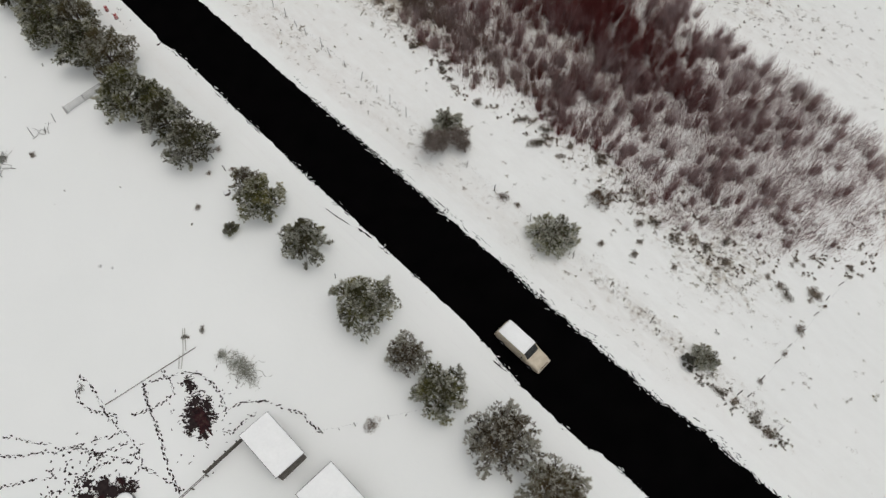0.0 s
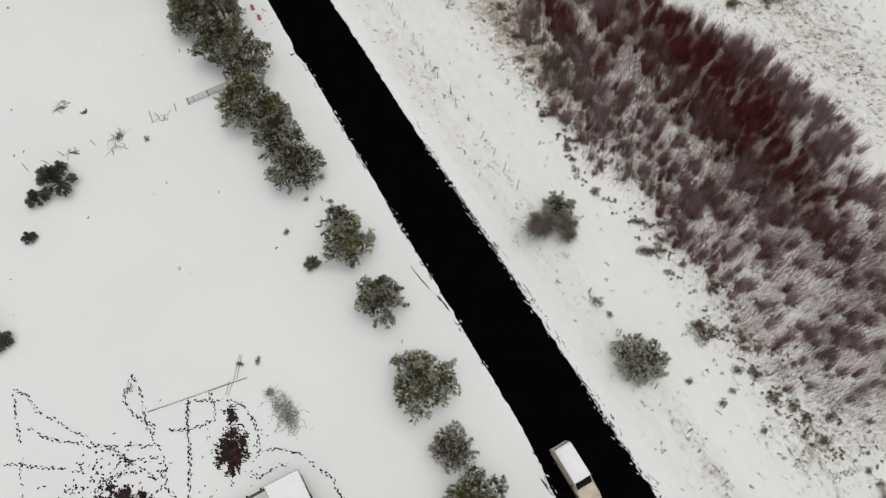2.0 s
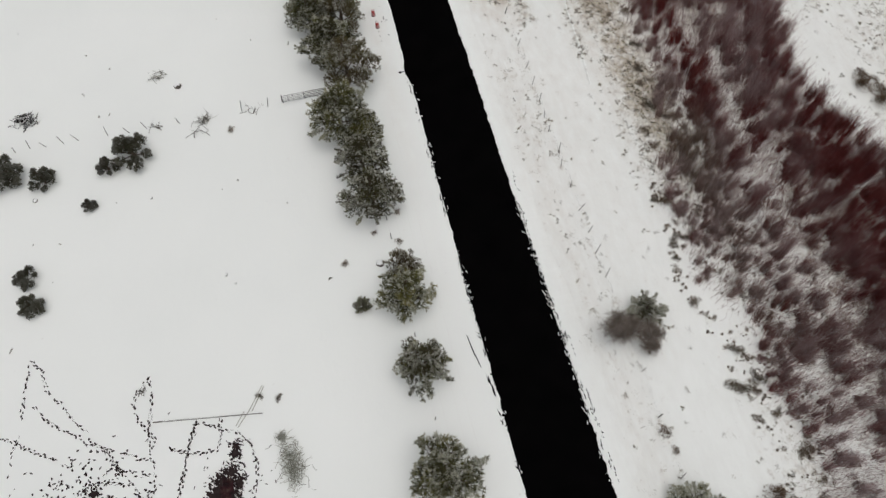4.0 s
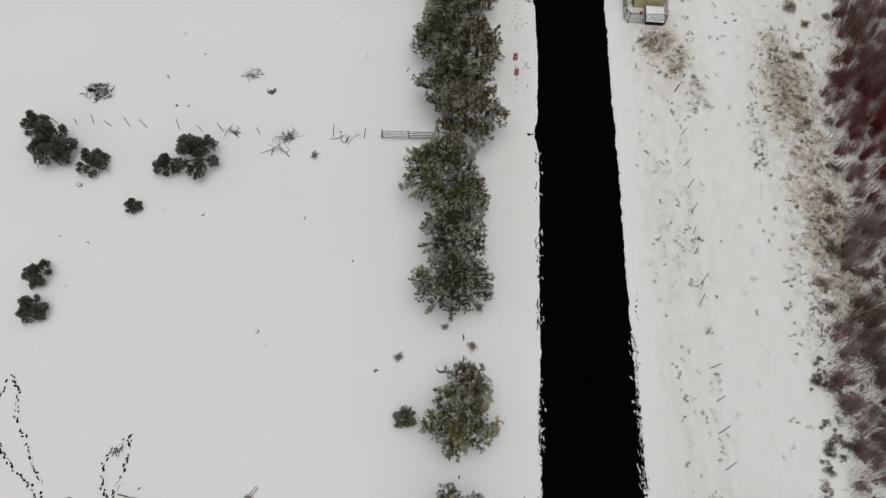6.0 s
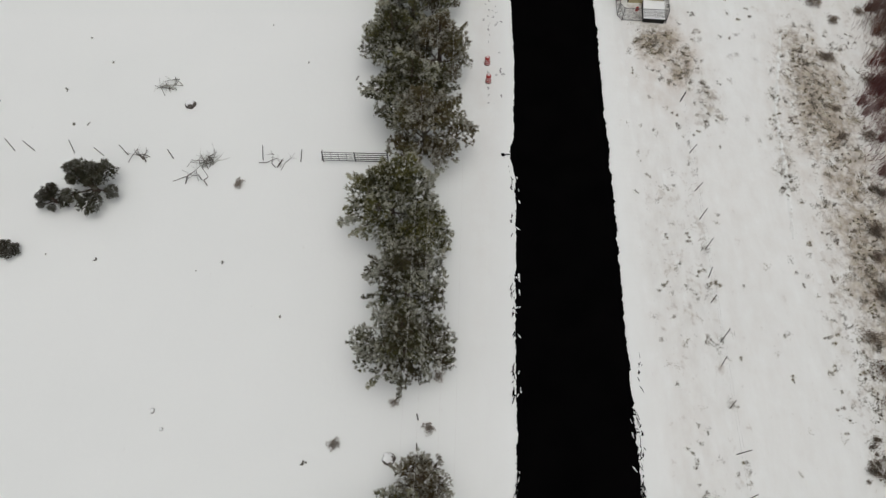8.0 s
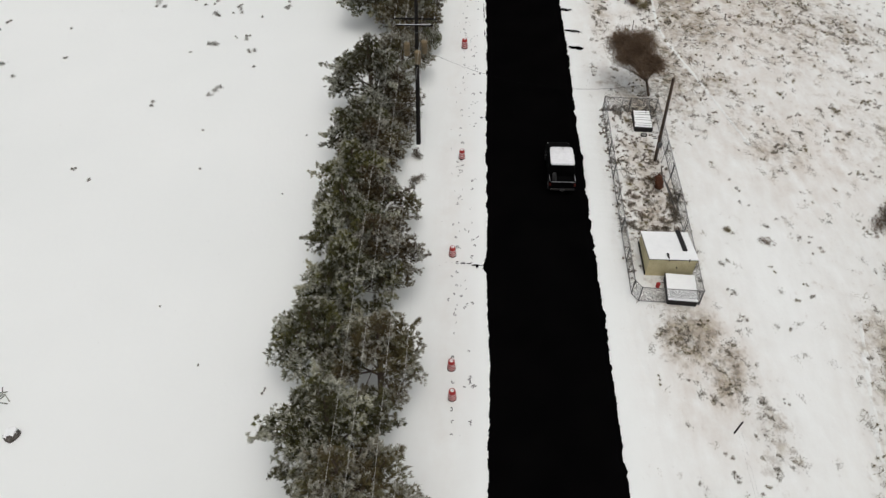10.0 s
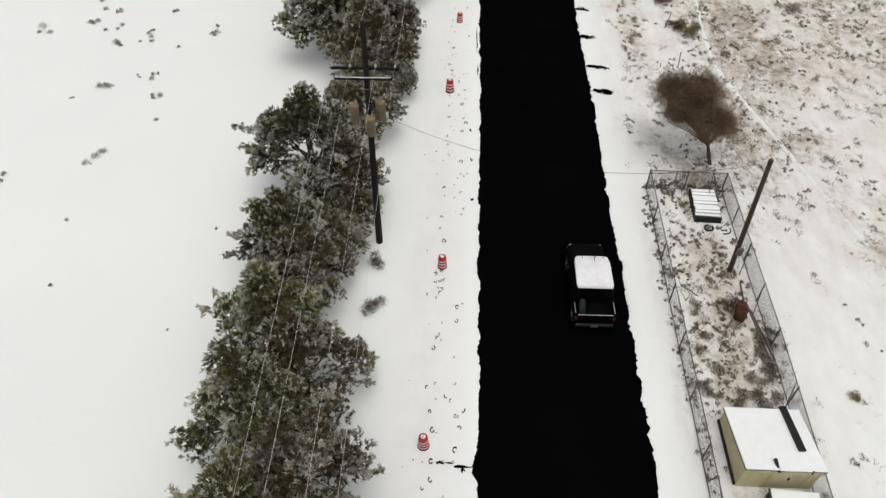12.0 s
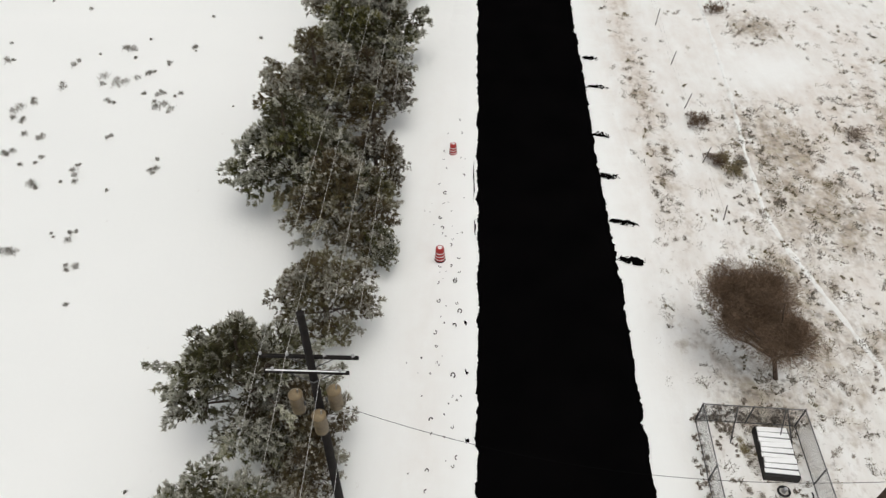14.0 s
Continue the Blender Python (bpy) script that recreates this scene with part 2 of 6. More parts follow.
FROSTED_BRUSH = surface("frosted_brushwood", [(0.3, (0.14, 0.14, 0.11)), (0.5, (0.3, 0.3, 0.25)), (0.7, (0.5, 0.5, 0.45))], 3, 20, 0.9, relief=0, per_object=0.4)
SHED_WOOD = surface("grey_shed_boards", [(0.3, (0.09, 0.08, 0.07)), (0.7, (0.22, 0.2, 0.175))], 3, 40, 0.9, relief=0.5, depth=0.01)


def willow_material():
    """Willow stems: red-brown in drifts, greyer towards the edges, with rime on the tips (attribute rime)."""
    m, t, b = nodes("willow_stems", 0.85, 0.0, 0.15)
    g = t.nodes.new("ShaderNodeNewGeometry")
    red, dun, rime = (t.nodes.new("ShaderNodeAttribute") for _ in range(3))
    red.attribute_name, dun.attribute_name, rime.attribute_name = "red", "brown", "rime"
    fac = calc(t, "ADD", calc(t, "MULTIPLY", red.outputs["Fac"], 0.7), calc(t, "MULTIPLY", g.outputs["Random Per Island"], 0.3))
    col = ramp(t, fac, [(0.08, (0.40, 0.30, 0.29)), (0.22, (0.26, 0.155, 0.145)), (0.38, (0.185, 0.072, 0.064)), (0.52, (0.16, 0.028, 0.024)), (0.8, (0.15, 0.011, 0.009))])
    col = mixed(t, calc(t, "MULTIPLY", dun.outputs["Fac"], 0.8), col, ramp(t, g.outputs["Random Per Island"], [(0.1, (0.075, 0.05, 0.03)), (0.6, (0.155, 0.11, 0.056)), (0.95, (0.27, 0.21, 0.115))]))
    t.links.new(mixed(t, rime.outputs["Fac"], col, (0.66, 0.565, 0.56)), b.inputs["Base Color"])
    return m


WILLOW = willow_material()


# ---- building helpers ----
rng = np.random.default_rng(7)


def mesh_of(name, verts, faces, material, smooth=False):
    me = bpy.data.meshes.new(name)
    me.from_pydata([tuple(v) for v in np.asarray(verts, float)], [], [tuple(int(i) for i in f) for f in faces])
    me.materials.append(material)
    if smooth:
        me.polygons.foreach_set("use_smooth", [True] * len(me.polygons))
    me.update()
    return me


def part(name, bm, material, parent=None, label="", smooth=False):
    """Links a bmesh (or a ready mesh) as one mesh object under a thing or a part."""
    if isinstance(bm, bmesh.types.BMesh):
        me = bpy.data.meshes.new(name)
        bm.normal_update()
        bm.to_mesh(me)
        bm.free()
        me.materials.append(material)
        if smooth:
            me.polygons.foreach_set("use_smooth", [True] * len(me.polygons))
    else:
        me = bm
    ob = new(name, me)
    if parent is not None:
        ob.parent = parent
    return tagged(ob, label)


def thing(name, label, category, group="", kind="", at=(0, 0, 0), turn=0.0):
    ob = new(name)
    ob.empty_display_size = 0.2
    ob.matrix_basis = pose(*at, 0, 0, turn)
    return tagged(ob, label, category, group, kind)


def box(bm, lo, hi, bevel=0.0, top=None):
    """A box from corner to corner; top: (x inset, y inset front, y inset back) of its upper face."""
    r = bmesh.ops.create_cube(bm, size=1.0)["verts"]
    for v in r:
        up = v.co.z > 0
        x = hi[0] if v.co.x > 0 else lo[0]
        y = hi[1] if v.co.y > 0 else lo[1]
        if up and top:
            x += -top[0] if v.co.x > 0 else top[0]
            y += -top[1] if v.co.y > 0 else top[2]
        v.co = (x, y, hi[2] if up else lo[2])
    if bevel:
        es = {e for v in r for e in v.link_edges}
        bmesh.ops.bevel(bm, geom=list(es), offset=bevel, segments=2, profile=0.6, affect="EDGES")
    return bm


def boxed(lo, hi, bevel=0.0, top=None):
    return box(bmesh.new(), lo, hi, bevel, top)


def rod(bm, a, b, r0, r1=None, sides=8):
    """A tapered rod between two places."""
    a, b = Vector(a), Vector(b)
    q = (b - a).to_track_quat("Z", "Y").to_matrix().to_4x4()
    m = Matrix.Translation((a + b) / 2) @ q
    bmesh.ops.create_cone(bm, cap_ends=True, segments=sides, radius1=r0, radius2=r0 if r1 is None else r1, depth=(b - a).length, matrix=m)
    return bm


def rods(*args, **kw):
    return rod(bmesh.new(), *args, **kw)


def lathe(profile, sides=16):
    """A turned shape from (radius, height) pairs."""
    bm = bmesh.new()
    rings = [[bm.verts.new((r * math.cos(i * math.tau / sides), r * math.sin(i * math.tau / sides), z)) for i in range(sides)] for r, z in profile]
    for a, b in zip(rings, rings[1:]):
        for i in range(sides):
            j = (i + 1) % sides
            bm.faces.new((a[i], a[j], b[j], b[i]))
    bm.faces.new(list(reversed(rings[0])))
    bm.faces.new(rings[-1])
    return bm


def blades(base, way, length, width, seed=0):
    """Thin tapered blades: arrays of base places, unit ways, lengths and widths. Returns verts, faces."""
    r = np.random.default_rng(seed)
    n = len(base)
    side = np.cross(way, r.normal(size=(n, 3)))
    side /= np.linalg.norm(side, axis=1, keepdims=True) + 1e-9
    tip = base + way * length[:, None]
    mid = base + way * (length * 0.5)[:, None]
    w = side * width[:, None] / 2
    v = np.stack([base, mid + w, tip, mid - w], 1).reshape(-1, 3)
    return v, np.arange(n)[:, None] * 4 + np.array([[0, 1, 2, 3]])


def fast_mesh(name, verts, faces, material):
    """A mesh of quads from arrays."""
    me = bpy.data.meshes.new(name)
    verts, faces = np.asarray(verts, np.float32), np.asarray(faces, np.int32)
    me.vertices.add(len(verts))
    me.vertices.foreach_set("co", verts.ravel())
    me.loops.add(faces.size)
    me.loops.foreach_set("vertex_index", faces.ravel())
    me.polygons.add(len(faces))
    me.polygons.foreach_set("loop_start", np.arange(len(faces), dtype=np.int32) * faces.shape[1])
    me.update(calc_edges=True)
    me.materials.append(material)
    return me


def soft_noise(x, y, scale, seed=0.0):
    return np.array([noise.noise(Vector((a * scale, b * scale, seed))) for a, b in zip(np.ravel(x), np.ravel(y))]).reshape(np.shape(x))


# ---- ground, road and ploughed edges ----
def clean_drift(x, y):
    """Where drifted snow lies deep and clean, 0 to 1."""
    return 0.9 * np.exp(-((x - 37.5 - 0.5 * (y - 126)) / 4.5) ** 2 - ((y - 125.5) / 3.2) ** 2) + 0.6 * np.exp(-((x - 35.5) / 2.2) ** 2 - ((y - 82) / 9) ** 2)


def thin_cover(x, y):
    """How far the snow cover lets dead grass through, 0 to 1."""
    spots = [(26.85, 89, 0.4, 11, 0.9), (30.9, 88, 0.4, 10, 0.9), (29, 88, 2.3, 14, 0.85), (29.4, 76.9, 2.1, 2.6, 1.3), (31.0, 74.2, 1.6, 2.8, 1.1), (32.6, 70.8, 1.5, 3.2, 0.85), (35, 115, 4.0, 12, 0.95), (45, 116, 9, 18, 0.75), (33.0, 104, 3.6, 9, 1.0), (30, 99.5, 3.0, 5, 1.0), (26.9, 104, 1.0, 5, 0.6),
             (41.2, 71, 3.4, 9, 1.2), (42.0, 56, 3.4, 17, 1.15), (40.5, 77, 2.2, 3, 0.9), (37.5, 66, 1.0, 5, 0.8), (40, 85, 13, 30, 0.28), (28.4, 57, 2.2, 14, 0.5), (36, 117, 2.6, 4, 1.15), (37.2, 111, 2.6, 5, 1.1), (38, 131, 2.6, 3, 1.1), (36.3, 102.6, 2.5, 3, 0.9), (39.2, 94, 3.5, 4, 0.75), (50, 111, 4, 5, 0.9), (41, 12, 4.5, 18, 0.55), (28.3, 26, 2.2, 40, 0.36), (30.5, 25, 0.9, 45, 0.45), (28.4, 120, 1.5, 22, 0.72), (47, 96, 9, 9, 0.55), (38, 98, 5, 7, 0.5), (36, 83, 5, 11, 0.42),
             (41, 47, 2.8, 9, 0.8), (30.6, 0, 1.6, 16, 0.7), (41, 0, 6, 7, 0.75), (30.6, 56, 0.7, 18, 0.55), (38.6, 52, 2.0, 12, 0.55), (34.5, 60, 4, 18, 0.15), (53, 34, 9, 30, 0.75), (74, 42, 9, 40, 0.7), (66, 72, 8, 12, 0.7), (52, 72, 9, 14, 0.8), (48, 86, 5, 6, 0.6)]
    out = 0.14 / (1 + np.exp(np.clip(-(x - 26.2) * 3, -50, 50)))
    for cx, cy, sx, sy, amp in spots:
        out = np.maximum(out, amp * np.exp(-((x - cx) / sx) ** 2 - ((y - cy) / sy) ** 2))
    return out * (1 - clean_drift(x, y))


def wash_cover(x, y):
    """How far windblown dust and flattened grass tint the snow, 0 to 1."""
    spots = [(28.2, 125, 1.6, 26, 1.0), (40, 118, 12, 22, 0.95), (29, 89, 2.0, 12, 0.85), (15.3, 88, 1.3, 34, 0.3), (28.0, 50, 2.2, 26, 0.3), (41.5, 66, 5, 18, 0.65), (30.2, 75, 3, 6, 1.0), (40, 95, 9, 10, 0.75), (33, 58, 6, 26, 0.22), (50, 95, 12, 30, 0.5), (52, 70, 10, 16, 0.6), (28.5, 20, 2, 30, 0.18), (72, 45, 10, 40, 0.2)]
    out = np.zeros_like(x)
    for cx, cy, sx, sy, amp in spots:
        out = np.maximum(out, amp * np.exp(-((x - cx) / sx) ** 2 - ((y - cy) / sy) ** 2))
    return out * (1 - clean_drift(x, y))


xs = np.concatenate([[-3000, -1200, -500, -200, -100], np.arange(-60, 95, 0.8), [110, 160, 300, 700, 1500, 3000]])
ys = np.concatenate([[-3000, -1200, -500, -200, -90], np.arange(-40, 165, 0.8), [180, 230, 350, 700, 1500, 3000]])
GX, GY = np.meshgrid(xs, ys)


def ground_z(x, y):
    x, y = np.atleast_1d(np.asarray(x, float)), np.atleast_1d(np.asarray(y, float))
    z = 0.05 * soft_noise(x, y, 0.11, 3.0) + 0.03 * soft_noise(x, y, 0.4, 8.0)
    road = np.clip(1.6 - np.abs(x - 21.1) / 3.6, 0, 1)
    return z * (1 - road) - 0.06 * road


GZ = ground_z(GX.ravel(), GY.ravel())
w = len(xs)
ii = (np.arange(len(ys) - 1)[:, None] * w + np.arange(w - 1)[None]).ravel()
ground_mesh = fast_mesh("ground", np.stack([GX.ravel(), GY.ravel(), GZ], 1), np.stack([ii, ii + 1, ii + w + 1, ii + w], 1), SNOW_GROUND)
ground_mesh.polygons.foreach_set("use_smooth", np.ones(len(ii), bool))
ground_mesh.attributes.new("thin", "FLOAT", "POINT").data.foreach_set("value", thin_cover(GX.ravel(), GY.ravel()).astype(np.float32))
ground_mesh.attributes.new("wash", "FLOAT", "POINT").data.foreach_set("value", wash_cover(GX.ravel(), GY.ravel()).astype(np.float32))
tagged(new("ground", ground_mesh), "flat snow-covered pasture with dead grass showing through", "ground", kind="structure")

road_y = np.concatenate([[-3000, -800, -200], np.arange(-60, 181, 4.0), [260, 800, 3000]])
rv, rf = [], []
for y in road_y:
    rv += [(15.9, y, -0.005), (19.0, y, 0.03), (21.1, y, 0.045), (23.2, y, 0.03), (26.0, y, -0.005)]
for k in range(len(road_y) - 1):
    rf += [(k * 5 + j, k * 5 + j + 1, k * 5 + j + 6, k * 5 + j + 5) for j in range(4)]
tagged(new("road", mesh_of("road", rv, rf, ASPHALT, True)), "straight two-lane road of wet black asphalt", "road", kind="structure")

bank_y = np.concatenate([[-3000, -600, -120], np.arange(-60, 180.01, 0.1), [300, 900, 3000]])


def edge_x(side, y):
    """The ragged line to which the snow reaches over the asphalt: side -1 west, 1 east."""
    y = np.asarray(y, float)
    s = 11.0 if side < 0 else 47.0
    wide = 0.12 * soft_noise(y, y * 0, 0.09, s) + 0.10 * soft_noise(y, y * 0, 0.6, s + 1) + 0.10 * soft_noise(y, y * 0, 1.3, s + 2) + 0.07 * soft_noise(y, y * 0, 3.1, s + 3) + 0.07 * soft_noise(y, y * 0, 7.5, s + 4)
    if side < 0:
        return 17.62 - np.interp(y, [-60, -6, -3.6, -2, 3, 5, 8, 10, 14, 40, 56], [0.4, 0.4, 0.5, 1.0, 1.0, 0.9, 0.7, 0.45, 0.15, 0.12, 0.0]) + wide - 0.35 * np.exp(-((y - 65) / 1.1) ** 2) - 0.25 * np.exp(-((y - 81.7) / 0.6) ** 2) + 0.15 * np.exp(-((y - 73) / 4) ** 2)
    rough = np.clip((45 - y) / 40, 0.0, 1.0)
    return 24.62 + wide * (1.25 + 0.5 * rough) + 0.12 * rough + np.interp(y, [-60, -10.5, -7.5, -4.4], [0.65, 0.65, 0.35, 0.0]) + 0.15 * np.clip((y - 105) / 20, 0, 1)


def bank(side, name, label):
    e = edge_x(side, bank_y)
    out = side
    crest = 0.055 + 0.012 * soft_noise(bank_y, bank_y * 0, 0.8, 5.0 + side)
    cols = [(0.0, 0.012 + 0 * e), (0.035, crest * 0.55), (0.12, crest), (0.45, crest * 0.95 + 0.006 * soft_noise(bank_y, bank_y * 0, 1.7, 21 + side)), (1.0, crest * 0.7), (2.4, 0 * e - 0.03)]
    v = np.stack([np.stack([e + out * d, bank_y, z], 1) for d, z in cols], 1).reshape(-1, 3)
    i = (np.arange(len(bank_y) - 1)[:, None] * 6 + np.arange(5)[None]).ravel()
    f = np.stack([i, i + 6, i + 7, i + 1], 1) if side < 0 else np.stack([i, i + 1, i + 7, i + 6], 1)
    me = fast_mesh(name, v, f[:, ::-1] if side < 0 else f, SNOW_GROUND)
    me.polygons.foreach_set("use_smooth", np.ones(len(f), bool))
    me.attributes.new("thin", "FLOAT", "POINT").data.foreach_set("value", (thin_cover(v[:, 0], v[:, 1]) * np.tile([0, 0, 0, 0.4, 1, 1], len(bank_y))).astype(np.float32))
    me.attributes.new("wash", "FLOAT", "POINT").data.foreach_set("value", (wash_cover(v[:, 0], v[:, 1]) * np.tile([0, 0, 0, 0.4, 1, 1], len(bank_y))).astype(np.float32))
    me.flip_normals() if me.polygons[600].normal.z < 0 else None
    tagged(new(name, me), label, "snow bank", kind="structure")


bank(-1, "snow_verge_west", "low ragged edge of snow along the road below the pines")
bank(1, "snow_verge_east", "low ragged edge of snow along the road by the wire fence")


def bank_z(x, y):
    """The height of the snow at a place beside the road."""
    d = float(edge_x(-1, [y])[0]) - x if x < 21 else x - float(edge_x(1, [y])[0])
    b = float(np.interp(d, [-1, 0, 0.12, 0.45, 1.0, 1.7], [0.03, 0.03, 0.065, 0.065, 0.05, 0.02]))
    return max(b, float(ground_z(x, y)[0]))


def blotches(name, spots, material, label, category, jag=0.5, lift=0.014):
    """Flat ragged patches in one mesh: (x, y, half width, half length, turn)."""
    v, f = [], []
    r = random.Random(name)
    for x, y, a, b, turn in spots:
        n, k = 11, len(v)
        c, s = math.cos(radians(turn)), math.sin(radians(turn))
        for i in range(n):
            q = 1 + r.uniform(-jag, jag)
            px, py = a * q * math.cos(i * math.tau / n), b * q * math.sin(i * math.tau / n)
            gx, gy = x + c * px - s * py, y + s * px + c * py
            v.append((gx, gy, bank_z(gx, gy) + lift))
        v.append((x, y, bank_z(x, y) + lift + 0.01))
        f += [(k + n, k + i, k + (i + 1) % n) for i in range(n)]
    return tagged(new(name, mesh_of(name, v, f, material)), label, category, kind="stuff")


rr = random.Random(5)
slush = []
snow_scraps = []
for _ in range(92):                       # broken runs of black slivers hugging the edges, in clusters
    side = 1 if rr.random() < 0.72 else -1
    y = rr.uniform(-24, 47) if side > 0 else rr.uniform(-12, 62)
    run, gap, drift = rr.uniform(0.8, 3.4), rr.choice([0.05, 0.09, 0.14, 0.3, 0.6]), rr.uniform(-0.10, 0.12)
    for k in range(int(run * 3.2)):
        u = rr.random()
        yy = y + run * u
        out = max(0.03, gap + drift * (u - 0.5) + rr.gauss(0, 0.035)) * (1.0 if side > 0 else 0.5)
        x = float(edge_x(side, [yy])[0]) + side * out
        slush.append((x, yy, rr.uniform(0.012, 0.05), rr.uniform(0.06, 0.32) * (0.6 if out > 0.3 else 1.0), rr.gauss(0, 22)))
    if side < 0 or rr.random() < 0.5:     # flakes of snow left on the asphalt
        for k in range(rr.randint(1, 4)):
            yy = y + run * rr.random()
            snow_scraps.append((float(edge_x(side, [yy])[0]) - side * rr.uniform(0.06, 0.3), yy, rr.uniform(0.015, 0.05), rr.uniform(0.05, 0.22), rr.gauss(0, 20)))
for _ in range(90):                       # single teeth biting into the snow
    side = 1 if rr.random() < 0.7 else -1
    y = rr.uniform(-24, 47)
    slush.append((float(edge_x(side, [y])[0]) + side * 0.04, y, rr.uniform(0.04, 0.13), rr.uniform(0.04, 0.14), rr.uniform(-40, 40)))
slush += [(16.35, 32.6, 0.05, 0.9, 6), (16.6, 30.9, 0.06, 0.9, 8), (17.05, 29.0, 0.09, 0.5, 8), (17.2, 28.0, 0.1, 0.5, 5), (16.6, 9.0, 0.05, 1.0, 4), (16.7, 5.6, 0.12, 0.6, 8),
          (16.75, 4.2, 0.16, 0.5, 6), (16.75, -0.9, 0.1, 0.7, 4)]
for x, y, far in ((25.2, 107.5, 1.0), (25.1, 110.3, 1.1), (25.0, 114.1, 0.8), (25.0, 117.9, 0.7), (25.3, 123.1, 1.0), (25.3, 126.6, 0.7)):
    for k in range(30):                   # melted spurs running out from the asphalt
        u = rr.random()
        slush.append((x - 0.3 + 1.3 * far * u, y + rr.gauss(0, 0.10) - 0.15 * u * u, rr.uniform(0.05, 0.22) * (1.2 - u), rr.uniform(0.03, 0.12), rr.uniform(-30, 30)))
slush += [(25.4, 107.55, 0.3, 0.14, 0), (25.75, 107.4, 0.26, 0.2, 0), (25.05, 110.3, 0.3, 0.1, 0), (25.1, 123.1, 0.35, 0.14, 0), (17.15, 65.0, 0.28, 0.1, 0), (16.85, 65.0, 0.12, 0.16, 0), (17.1, 81.7, 0.3, 0.08, 0), (16.5, 81.85, 0.2, 0.05, 0), (16.1, 81.9, 0.12, 0.08, 0), (17.0, 81.6, 0.1, 0.14, 0), (17.1, 103.2, 0.07, 0.12, 0), (17.15, 100.4, 0.08, 0.14, 0), (17.2, 97.1, 0.08, 0.12, 0), (17.42, 113.3, 0.05, 1.2, 0), (17.5, 109.5, 0.04, 0.6, 0)]
blotches("bare_asphalt_patches", slush, ASPHALT, "scraps of bare wet asphalt showing through the snow edge", "slush patches", 0.7)
blotches("snow_flakes_on_asphalt", snow_scraps, SNOW, "thin flakes of snow left on the edge of the asphalt", "snow scraps", 0.6)

# ---- trees ----
def needles_of(base, way, length, width, seed):
    """Short pointed needle sprays, one face each: arrays of places, unit ways, lengths and widths."""
    r = np.random.default_rng(seed)
    side = np.cross(way, r.normal(size=way.shape))
    side /= np.linalg.norm(side, axis=1, keepdims=True) + 1e-9
    w = side * width[:, None] / 2
    v = np.stack([base - w, base + w, base + way * length[:, None]], 1).reshape(-1, 3)
    return v, np.arange(len(base) * 3).reshape(-1, 3)


def lumps(p, scale, seed):
    return np.array([noise.noise(Vector(q) * scale + Vector((seed, 0, 0))) for q in p])


